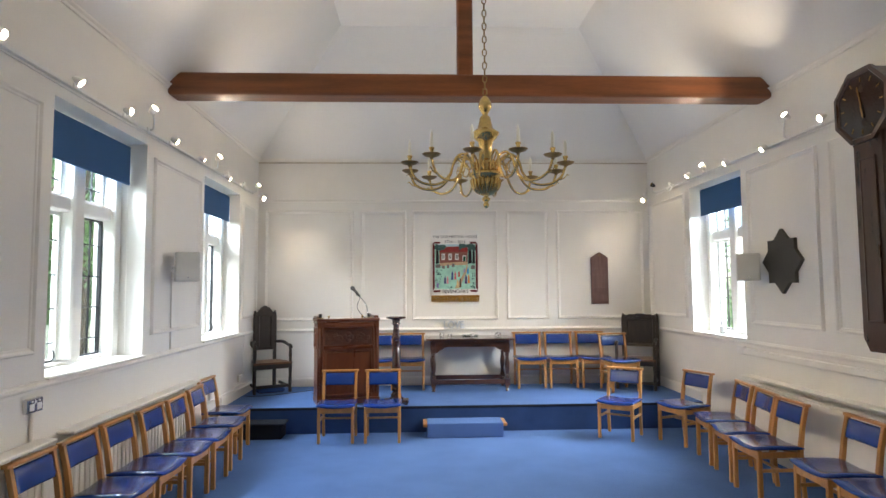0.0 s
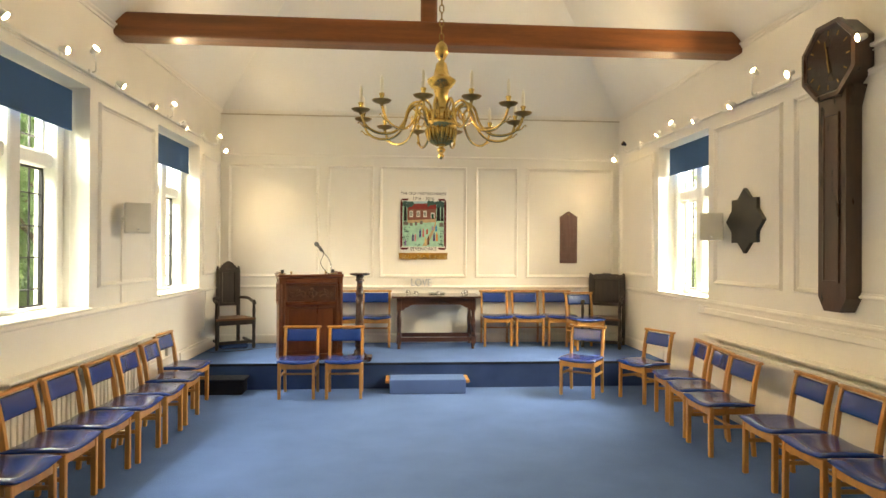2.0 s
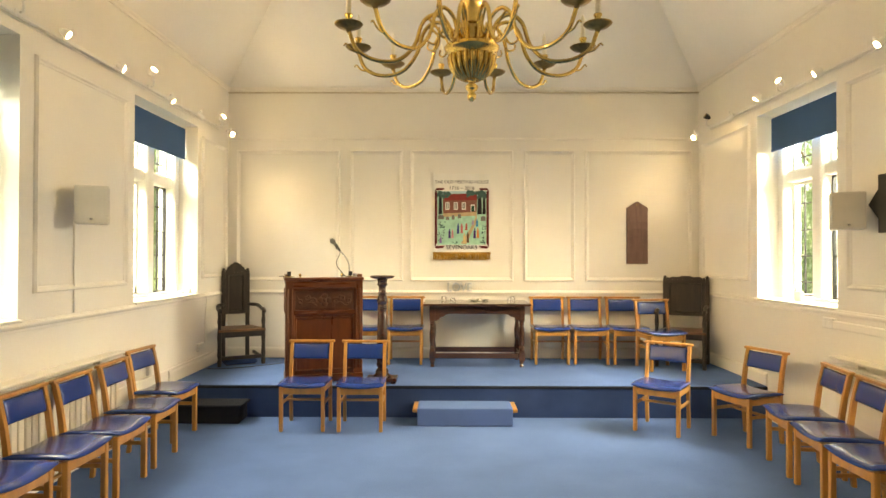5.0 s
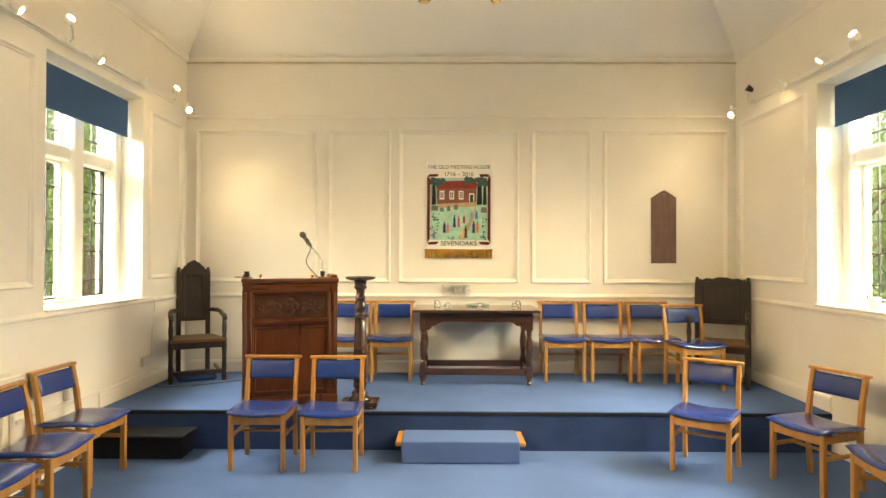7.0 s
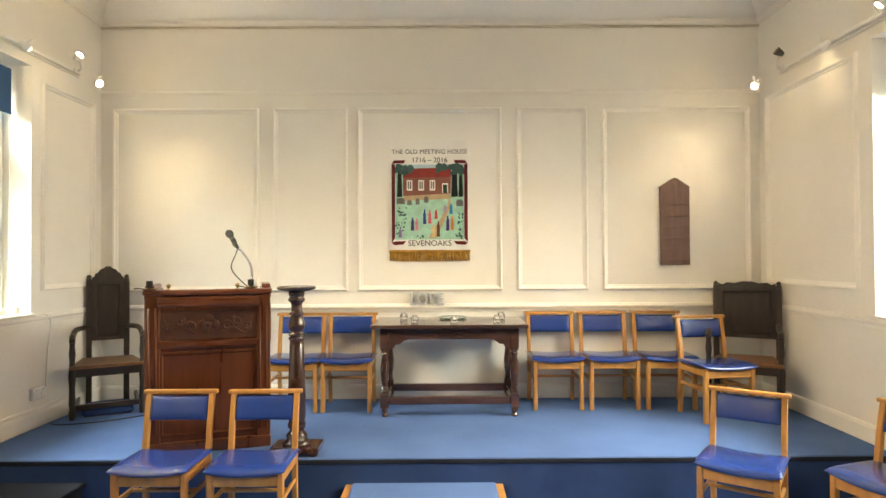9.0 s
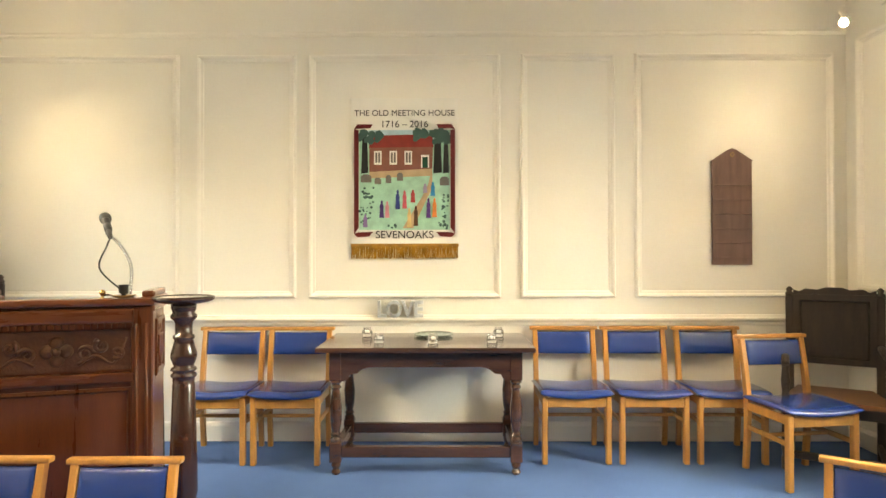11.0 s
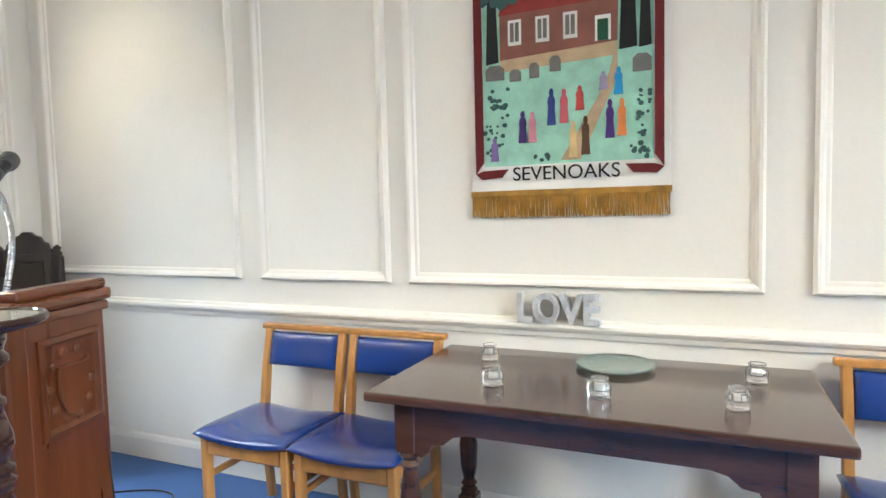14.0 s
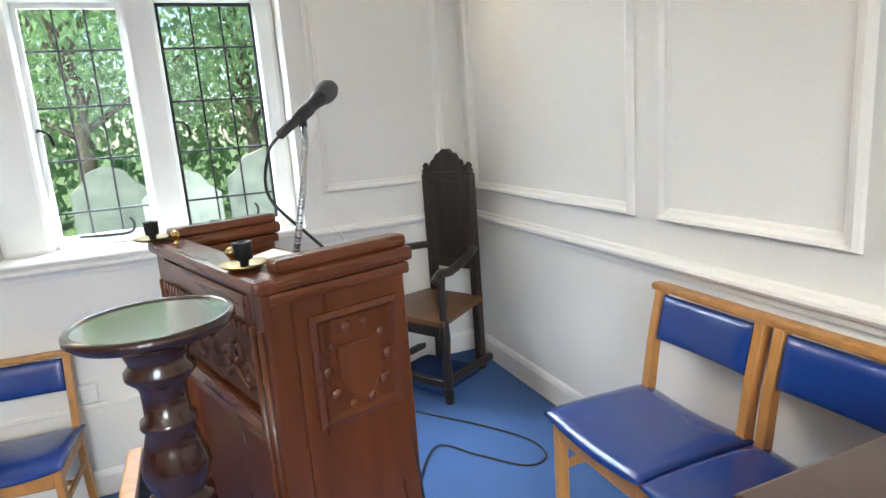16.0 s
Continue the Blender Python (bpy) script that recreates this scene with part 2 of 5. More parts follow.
def spline(pts, n=6):
    """Points along a smooth curve through pts."""
    pts = [Vector(p) for p in pts]
    out = []
    for i in range(len(pts) - 1):
        p0, p1, p2, p3 = pts[max(i - 1, 0)], pts[i], pts[i + 1], pts[min(i + 2, len(pts) - 1)]
        for k in range(n):
            t = k / n
            out.append(0.5 * ((2 * p1) + (p2 - p0) * t + (2 * p0 - 5 * p1 + 4 * p2 - p3) * t * t + (3 * p1 - p0 - 3 * p2 + p3) * t ** 3))
    return out + [pts[-1]]


def prism(bm, outline, d0, d1, m=None):
    """An outline of (x, z), extruded along y from d0 to d1."""
    a = [bm.verts.new((x, d0, z)) for x, z in outline]
    b = [bm.verts.new((x, d1, z)) for x, z in outline]
    n = len(outline)
    bm.faces.new(a)
    bm.faces.new(b[::-1])
    for i in range(n):
        bm.faces.new((a[i], b[i], b[(i + 1) % n], a[(i + 1) % n]))
    if m is not None:
        bmesh.ops.transform(bm, matrix=m, verts=a + b)
    return bm


def moulding(bm, x0, x1, z0, z1, prof, m):
    """A mitred rectangular bead: prof of (inward, proud), on the plane y = 0 of m, proud towards -y."""
    rings = []
    for s, d in prof:
        rings.append([bm.verts.new(m @ Vector(p)) for p in ((x0 + s, -d, z0 + s), (x1 - s, -d, z0 + s), (x1 - s, -d, z1 - s), (x0 + s, -d, z1 - s))])
    for a, b in zip(rings, rings[1:]):
        for i in range(4):
            bm.faces.new((a[i], a[(i + 1) % 4], b[(i + 1) % 4], b[i]))
    return bm


def rail(bm, x0, x1, prof, m):
    """A straight moulding from x0 to x1: prof of (proud, z), proud towards -y of m."""
    a = [bm.verts.new(m @ Vector((x0, -d, z))) for d, z in prof]
    b = [bm.verts.new(m @ Vector((x1, -d, z))) for d, z in prof]
    for i in range(len(prof) - 1):
        bm.faces.new((a[i], a[i + 1], b[i + 1], b[i]))
    bm.faces.new(a)
    bm.faces.new(b[::-1])
    return bm


def cushion(bm, w, d, t, nx=12, ny=10, sag=0.0, m=None, droop=0.0):
    """A padded slab with rounded edges, centred; sag lowers the middle of its width, droop its front edge."""
    top, bot = {}, {}
    for i in range(nx + 1):
        for j in range(ny + 1):
            u, v = math.sin(math.pi / 2 * (2 * i / nx - 1)), math.sin(math.pi / 2 * (2 * j / ny - 1))
            h = t / 2 * max(0.0, (1 - abs(u) ** 6) * (1 - abs(v) ** 6)) ** 0.4
            z = -sag * (1 - u * u) - droop * max(0, -v) ** 2
            x, y = u * w / 2, v * d / 2
            top[i, j] = bm.verts.new((x, y, z + h))
            bot[i, j] = top[i, j] if i in (0, nx) or j in (0, ny) else bm.verts.new((x, y, z - h * 0.6))
    for i in range(nx):
        for j in range(ny):
            for g, flip in ((top, 0), (bot, 1)):
                q = [g[i, j], g[i + 1, j], g[i + 1, j + 1], g[i, j + 1]]
                bm.faces.new(q[::-1] if flip else q)
    if m is not None:
        bmesh.ops.transform(bm, matrix=m, verts=bm.verts)
    return bm


def words(name, text, size, material, parent, m, extrude=0.001):
    cu = bpy.data.curves.new(name, "FONT")
    cu.body, cu.size, cu.extrude = text, size, extrude
    cu.align_x, cu.align_y = "CENTER", "CENTER"
    cu.offset = 0.0
    cu.materials.append(material)
    ob = new(name, cu)
    ob.parent = parent
    ob.matrix_basis = m
    return ob


# ---- the room: floor, walls, ceiling ----
XL, XR, YB, YF, TOP = -1.95, 3.81, 8.90, -2.6, 3.61
TH, PZ, PY = 0.42, 0.31, 7.33
ground = part("ground", slab(-150, 150, -150, 150, -0.4, -0.06), GRASS)
tagged(ground, "rough green churchyard grass", "ground", kind="structure")
floor = part("floor", slab(XL - 0.05, XR + 0.05, YF - 0.05, YB + 0.05, -0.05, 0), CARPET)
tagged(floor, "blue fitted carpet on the hall floor", "floor", kind="structure")
platform = part("platform", slab(XL + 0.002, XR - 0.002, PY, YB - 0.002, 0.001, PZ, bevel=0.012, seg=2), CARPET)
tagged(platform, "low raised platform covered in blue carpet", "platform", kind="structure")
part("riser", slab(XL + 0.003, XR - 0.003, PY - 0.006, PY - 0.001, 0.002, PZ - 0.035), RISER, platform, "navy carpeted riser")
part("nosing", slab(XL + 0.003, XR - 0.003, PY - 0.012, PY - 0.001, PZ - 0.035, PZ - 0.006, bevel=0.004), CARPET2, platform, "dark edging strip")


def wall_with_holes(u0, u1, holes, to):
    """A wall from u0 to u1 with holes (u0, u1, z0, z1), cut into blocks that butt together."""
    bm = B()
    edge = u0
    for a, b, z0, z1 in sorted(holes):
        box(bm, edge, a, 0, TH, -0.06, TOP, m=to)
        box(bm, a, b, 0, TH, -0.06, z0, m=to)
        box(bm, a, b, 0, TH, z1, TOP, m=to)
        edge = b
    box(bm, edge, u1, 0, TH, -0.06, TOP, m=to)
    bmesh.ops.remove_doubles(bm, verts=bm.verts, dist=0.0005)
    return bm


# frames of the four walls: x runs along the wall, y goes into the wall, z up
M_N = pose(0, YB, 0)
M_W = Matrix(((0, -1, 0, XL), (1, 0, 0, 0), (0, 0, 1, 0), (0, 0, 0, 1)))
M_E = Matrix(((0, 1, 0, XR), (1, 0, 0, 0), (0, 0, 1, 0), (0, 0, 0, 1)))
M_S = Matrix(((1, 0, 0, 0), (0, -1, 0, YF), (0, 0, 1, 0), (0, 0, 0, 1)))
SILL, HEAD = 1.14, 2.94
WIN_W = [(3.93, 5.27, SILL, HEAD), (6.67, 8.0, SILL, HEAD)]
WIN_E = [(6.28, 7.51, SILL, HEAD)]
wall_n = tagged(part("wall_north", wall_with_holes(XL, XR, [], M_N), WALL), "cream panelled end wall behind the platform", "wall", kind="structure")
wall_w = tagged(part("wall_west", wall_with_holes(YF, YB + TH, WIN_W, M_W), WALL), "cream panelled side wall with two tall windows", "wall", kind="structure")
wall_e = tagged(part("wall_east", wall_with_holes(YF, YB + TH, WIN_E, M_E), WALL), "cream panelled side wall with a tall window", "wall", kind="structure")
wall_s = tagged(part("wall_south", wall_with_holes(XL, XR, [], M_S), WALL), "plain cream end wall", "wall", kind="structure")

# hipped ceiling with a flat middle
INS, FLAT = 1.36, 5.03
bm = B()
for lift in (0.0, 0.16):
    o = [bm.verts.new(p) for p in ((XL - lift * 2, YF - lift * 2, TOP + lift * 0.1), (XR + lift * 2, YF - lift * 2, TOP + lift * 0.1), (XR + lift * 2, YB + lift * 2, TOP + lift * 0.1), (XL - lift * 2, YB + lift * 2, TOP + lift * 0.1))]
    c = [bm.verts.new(p) for p in ((XL + INS, YF + INS, FLAT + lift), (XR - INS, YF + INS, FLAT + lift), (XR - INS, YB - INS, FLAT + lift), (XL + INS, YB - INS, FLAT + lift))]
    for i in range(4):
        bm.faces.new((o[i], o[(i + 1) % 4], c[(i + 1) % 4], c[i]))
    bm.faces.new(c)
ceiling = tagged(part("ceiling", bm, CEIL), "white hipped plaster ceiling", "ceiling", kind="structure")

BEAD = [(0.0, 0.0), (0.002, 0.012), (0.010, 0.027), (0.020, 0.024), (0.030, 0.010), (0.040, 0.007), (0.046, 0.0)]
P_Z0, P_Z1 = 1.245, 2.845
DADO = [(0, 1.065), (0.012, 1.068), (0.015, 1.085), (0.030, 1.095), (0.036, 1.105), (0.034, 1.115), (0.02, 1.12), (0.016, 1.13), (0, 1.133)]
CORN = [(0, TOP - 0.045), (0.012, TOP - 0.042), (0.018, TOP - 0.025), (0.035, TOP - 0.012), (0.04, TOP - 0.001), (0, TOP - 0.0005)]
FRIEZE = [(0, 2.965), (0.008, 2.968), (0.012, 2.985), (0.006, 2.998), (0, 3.0)]


def skirt(z):
    return [(0, z + 0.003), (0.018, z + 0.003), (0.018, z + 0.10), (0.012, z + 0.118), (0.006, z + 0.125), (0, z + 0.127)]


def panels(parent, m, spans, z0=P_Z0, z1=P_Z1):
    for a, b in spans:
        part("panel_moulding", moulding(B(), a, b, z0, z1, BEAD, m), TRIM, parent, smooth=False)


panels(wall_n, M_N, [(-1.845, -0.57), (-0.452, 0.203), (0.286, 1.547), (1.677, 2.297), (2.424, 3.725)])
panels(wall_w, M_W, [(2.0, 3.80), (5.40, 6.55), (8.10, 8.78)], 1.30, 2.86)
panels(wall_e, M_E, [(7.64, 8.78), (5.04, 6.15), (3.3, 4.88)], 1.30, 2.90)
for nm, prof, cat in (("dado_rail", DADO, "rail"), ("cornice", CORN, "cornice"), ("frieze_rail", FRIEZE, "rail")):
    for m, a, b in ((M_N, XL, XR), (M_W, YF, YB), (M_E, YF, YB)):
        if nm != "frieze_rail" or m is M_N:
            tagged(part(nm, rail(B(), a, b, prof, m), TRIM), "painted wooden " + nm.replace("_", " ") + " on the wall", cat, kind="structure")
# the dark shadow line at the wall's top, built as a coloured strip
tagged(part("shadow_line_strip", rail(B(), XL, XR, [(0, TOP - 0.066), (0.016, TOP - 0.066), (0.018, TOP - 0.058), (0.016, TOP - 0.05), (0, TOP - 0.05)], M_N), SHADELINE), "thin brown strip for the shadow line under the ceiling", "rail", kind="structure")
for m, a, b, z in ((M_N, XL, XR, PZ), (M_W, YF, PY - 0.02, 0), (M_E, YF, PY - 0.02, 0), (M_W, PY, YB, PZ), (M_E, PY, YB, PZ)):
    tagged(part("baseboard", rail(B(), a, b, skirt(z), m), TRIM), "cream painted baseboard", "baseboard", kind="structure")


# ---- windows ----
def window(idx, m, u0, u1, label, shift=0.0):
    """Deep stepped frame, mullion, transom and leaded lights in an opening; y of m goes outwards."""
    ob = new("window_%d" % idx)
    ob.matrix_basis = m
    tagged(ob, label, "window", kind="structure")
    y0, y1, yg = 0.20, 0.38, 0.325
    mid, gap, lw = (u0 + u1) / 2 + shift, 0.0725, 0.445
    z_low, z_tr0, z_tr1 = SILL + 0.035, 2.262, 2.378
    left, right = mid - gap - lw, mid + gap + lw
    fr = lambda *a: part("window_frame", slab(*a, bevel=0.022, seg=2), FRAME, ob)
    fr(u0, left, y0, y1, SILL, HEAD)
    fr(right, u1, y0, y1, SILL, HEAD)
    fr(left, right, y0 + 0.004, y1 - 0.004, HEAD - 0.07, HEAD)
    fr(left, right, y0 + 0.06, y1 - 0.004, SILL - 0.005, z_low)
    part("mullion", slab(mid - gap, mid + gap, y0 + 0.006, y1 - 0.006, z_low, HEAD - 0.07, bevel=0.035, seg=3), FRAME, ob)
    for a, b in ((left, mid - gap), (mid + gap, right)):
        part("transom", slab(a, b, y0 + 0.03, y1 - 0.008, z_tr0, z_tr1, bevel=0.03, seg=3), FRAME, ob)
    part("window_sill", slab(u0, u1, -0.035, y0 + 0.06, SILL - 0.012, SILL + 0.008, bevel=0.006), TRIM, ob)
    pane_mesh = {}
    low_rows = [z_low, 1.31, 1.556, 1.802, 2.055, z_tr0]
    top_rows = [z_tr1, 2.50, 2.70, HEAD - 0.07]
    for k, (a, b) in enumerate(((left, mid - gap), (mid + gap, right))):
        for low, rows in ((1, low_rows), (0, top_rows)):
            dark = low and k == (1 if idx < 3 else 0)
            met = IRON if dark else FRAME
            w = 0.014 if dark else 0.024
            z0, z1 = rows[0], rows[-1]
            part("casement", moulding(B(), a, b, z0, z1, [(0, 0), (0, 0.03), (w, 0.03), (w, 0)], Matrix.Translation((0, yg + 0.01, 0))), met, ob, "dark iron casement frame" if dark else "")
            ia, ib = a + w, b - w
            pw = (ib - ia) / 3
            edges = [z0 + w] + rows[1:-1] + [z1 - w]
            lead = IRON if dark or idx == 3 else LEAD
            for za, zb in zip(edges, edges[1:]):
                key = (round(pw, 4), round(zb - za, 4))
                for i in range(3):
                    if key not in pane_mesh:
                        h = (zb - za) / 2
                        p = part("pane", slab(-pw / 2 + 0.001, pw / 2 - 0.001, -0.0015, 0.0015, -h + 0.001, h - 0.001), GLASS, ob)
                        pane_mesh[key] = p.data
                    else:
                        p = new("pane", pane_mesh[key])
                        p.parent = ob
                    p.matrix_basis = pose(ia + pw * (i + 0.5), yg, (za + zb) / 2, random.uniform(-0.4, 0.4), 0, random.uniform(-0.4, 0.4))
                    p.visible_shadow = False
            for i in (1, 2):
                part("lead_bar", slab(ia + pw * i - 0.0045, ia + pw * i + 0.0045, yg - 0.009, yg + 0.007, edges[0], edges[-1], bevel=0.002), lead, ob)
            for z in edges[1:-1]:
                part("lead_bar", slab(ia, ib, yg - 0.011, yg + 0.009, z - 0.005, z + 0.005, bevel=0.002), lead, ob)
            if low:
                hx = a + 0.012
                part("latch", tube(B(), spline([(hx, yg - 0.02, 1.70), (hx + 0.01, yg - 0.05, 1.705), (hx + 0.05, yg - 0.06, 1.685), (hx + 0.06, yg - 0.055, 1.63)], 4), 0.007, 6), IRON, ob, "black iron window latch", True)
                part("stay", tube(B(), spline([(a + 0.10, yg - 0.03, z_low + 0.02), ((a + b) / 2, yg - 0.05, z_low + 0.015), (b - 0.12, yg - 0.06, z_low + 0.02), (b - 0.10, yg - 0.06, z_low + 0.06), (b - 0.115, yg - 0.06, z_low + 0.09)], 5), 0.006, 6), IRON, ob, "black iron casement stay with a curled end", True)
    blind = thing("roller_blind", "royal blue fabric roller blind, partly lowered over the window", "blind", "window blinds", m)
    part("roller", tube(B(), [(u0 + 0.02, 0.155, HEAD - 0.045), (u1 - 0.02, 0.155, HEAD - 0.045)], 0.022, 12), WHITEMETAL, blind, "white roller", True)
    bz = 2.60
    part("fabric", slab(u0 + 0.025, u1 - 0.025, 0.130, 0.133, bz, HEAD - 0.03), BLIND, blind)
    part("bottom_bar", slab(u0 + 0.025, u1 - 0.025, 0.124, 0.139, bz - 0.02, bz, bevel=0.004), BLIND, blind)
    part("cord", tube(B(), spline([(u1 - 0.03, 0.15, HEAD - 0.05), (u1 - 0.028, 0.14, 2.2), (u1 - 0.045, 0.13, 1.6), (u1 - 0.06, 0.12, SILL + 0.03)], 5), 0.0018, 5), TRIM, blind)


window(1, M_W, *WIN_W[0][:2], "tall white mullioned window with leaded panes", 0.05)
window(2, M_W, *WIN_W[1][:2], "tall white mullioned window with leaded panes", 0.057)
window(3, M_E, *WIN_E[0][:2], "tall white mullioned window with leaded panes")

for m, u, y, w, h in ((M_W, 7.80, 0.10, 0.11, 0.035), (M_W, 7.92, 0.08, 0.07, 0.05)):
    sb = thing("sill_box", "small pale card box on the window sill", "box", "boxes on the sill", m @ pose(u, y, SILL + 0.008, 0, 0, 12))
    part("box", slab(-w / 2, w / 2, -0.035, 0.035, 0, h, bevel=0.003), PAPER, sb)
mug = thing("white_mug", "small white mug on the window sill", "mug", m=M_E @ pose(7.02, 0.12, SILL + 0.008))
part("cup", lathe(B(), [(0.028, 0), (0.036, 0.004), (0.038, 0.085), (0.036, 0.087), (0.034, 0.084), (0.032, 0.01), (0.004, 0.008)], 24), WHITEMETAL, mug, "", True)

# ---- roof timber ----
bm = B()
box(bm, XL - 0.01, XR + 0.01, 5.65, 5.90, 3.515, 3.725, bevel=0.035, seg=3)
for v in bm.verts:
    v.co.z += 0.012 * noise.noise((v.co.x * 1.3, v.co.y, v.co.z * 2))
tie = thing("tie_beam", "reddish brown stained oak tie beam across the hall", "beam")
part("beam", bm, BEAM, tie)
part("king_post", slab(0.76, 0.91, 5.70, 5.85, 3.70, FLAT + 0.02, bevel=0.015), BEAM, tie)


# ---- stacking hall chairs ----
def hall_chair():
    """Faces -y; its base is at the origin."""
    c = thing("hall_chair", "light beech hall chair with royal blue vinyl seat and back", "chair", "hall chairs")
    for s in (-1, 1):
        part("front_leg", slab(s * 0.2 - 0.017, s * 0.2 + 0.017, -0.205, -0.165, 0, 0.425, bevel=0.005), OAK, c)
        bm = B()
        prism(bm, [(0.185, 0.0), (0.165, 0.20), (0.155, 0.42), (0.185, 0.62), (0.225, 0.80), (0.262, 0.80), (0.222, 0.62), (0.196, 0.42), (0.20, 0.20), (0.218, 0.0)], -0.016, 0.016, Matrix(((0, 1, 0, s * 0.2), (1, 0, 0, 0), (0, 0, 1, 0), (0, 0, 0, 1))))
        bmesh.ops.bevel(bm, geom=bm.edges[:], offset=0.003, segments=1, affect="EDGES")
        part("back_leg", bm, OAK, c)
        part("side_rail", slab(s * 0.2 - 0.011, s * 0.2 + 0.011, -0.165, 0.165, 0.365, 0.415, bevel=0.004), OAK, c)
        part("stretcher", slab(s * 0.2 - 0.009, s * 0.2 + 0.009, -0.168, 0.175, 0.245, 0.275, bevel=0.005), OAK, c)
    part("front_rail", slab(-0.183, 0.183, -0.20, -0.178, 0.355, 0.415, bevel=0.004), OAK, c)
    part("back_rail", slab(-0.184, 0.184, 0.16, 0.18, 0.36, 0.41, bevel=0.004), OAK, c)
    part("cross_stretcher", slab(-0.191, 0.191, -0.01, 0.012, 0.25, 0.272, bevel=0.005), OAK, c)
    bm = B()
    box(bm, -0.235, 0.235, 0.222, 0.266, 0.79, 0.815, bevel=0.008, seg=2)
    part("top_rail", bm, OAK, c)
    part("seat", cushion(B(), 0.46, 0.43, 0.062, 14, 12, sag=0.022, m=pose(0, -0.015, 0.448, -1.5), droop=0.008), VINYL, c, "glossy blue vinyl seat pad", True)
    part("back_pad", cushion(B(), 0.365, 0.155, 0.036, 12, 8, m=pose(0, 0.216, 0.705, 90 - 13) @ pose(0, 0, 0), sag=0.012), VINYL, c, "blue vinyl back pad", True)
    for p in c.children:
        p.data.transform(Matrix.Scale(0.925, 4))
    return c


CHAIRS = [
    (-0.54, 7.02, 0, 0), (-0.03, 7.01, 0, 1),
    (2.668, 6.955, 0, -35), (3.28, 6.66, 0, -69), (3.335, 5.93, 0, -98), (3.27, 5.44, 0, -97), (3.215, 4.96, 0, -90),
    (3.29, 4.24, 0, -92), (3.28, 3.76, 0, -91), (3.27, 3.28, 0, -91),
    (-1.60, 3.62, 0, 88), (-1.60, 4.11, 0, 90), (-1.60, 4.60, 0, 88), (-1.565, 5.08, 0, 89), (-1.545, 5.54, 0, 91), (-1.57, 6.08, 0, 92), (-1.68, 6.69, 0, 86),
    (-0.175, 8.605, PZ, 0), (0.255, 8.605, PZ, 0.5), (1.945, 8.63, PZ, 0), (2.395, 8.63, PZ, 0), (2.85, 8.625, PZ, -1), (3.10, 8.235, PZ, 8),
]
first_chair = hall_chair()
for i, (x, y, z, r) in enumerate(CHAIRS):
    m = pose(x, y, z, 0, 0, r)
    if i:
        copy_thing(first_chair, m)
    else:
        first_chair.matrix_basis = m

# ---- steps up to the platform ----
st = thing("carpeted_step", "wooden step with a blue carpet runner before the platform", "step")
part("tread", slab(0.425, 1.385, 7.03, PY - 0.004, 0.122, 0.154, bevel=0.006), OAK, st, "beech step ends")
part("box", slab(0.47, 1.34, 7.06, PY - 0.004, 0.001, 0.125, bevel=0.004), CARPET, st)
part("carpet_runner", slab(0.47, 1.34, 7.015, PY - 0.005, 0.001, 0.164, bevel=0.012, seg=2), CARPET, st, "blue carpet over the step")
st = thing("dark_step", "dark carpeted wooden step against the platform", "step")
part("box", slab(XL + 0.03, -1.18, 7.08, PY - 0.004, 0.001, 0.15, bevel=0.004), CARPET2, st)
part("tread", slab(XL + 0.02, -1.15, 7.05, PY - 0.004, 0.15, 0.178, bevel=0.008), CARPET2, st, "worn dark tread")

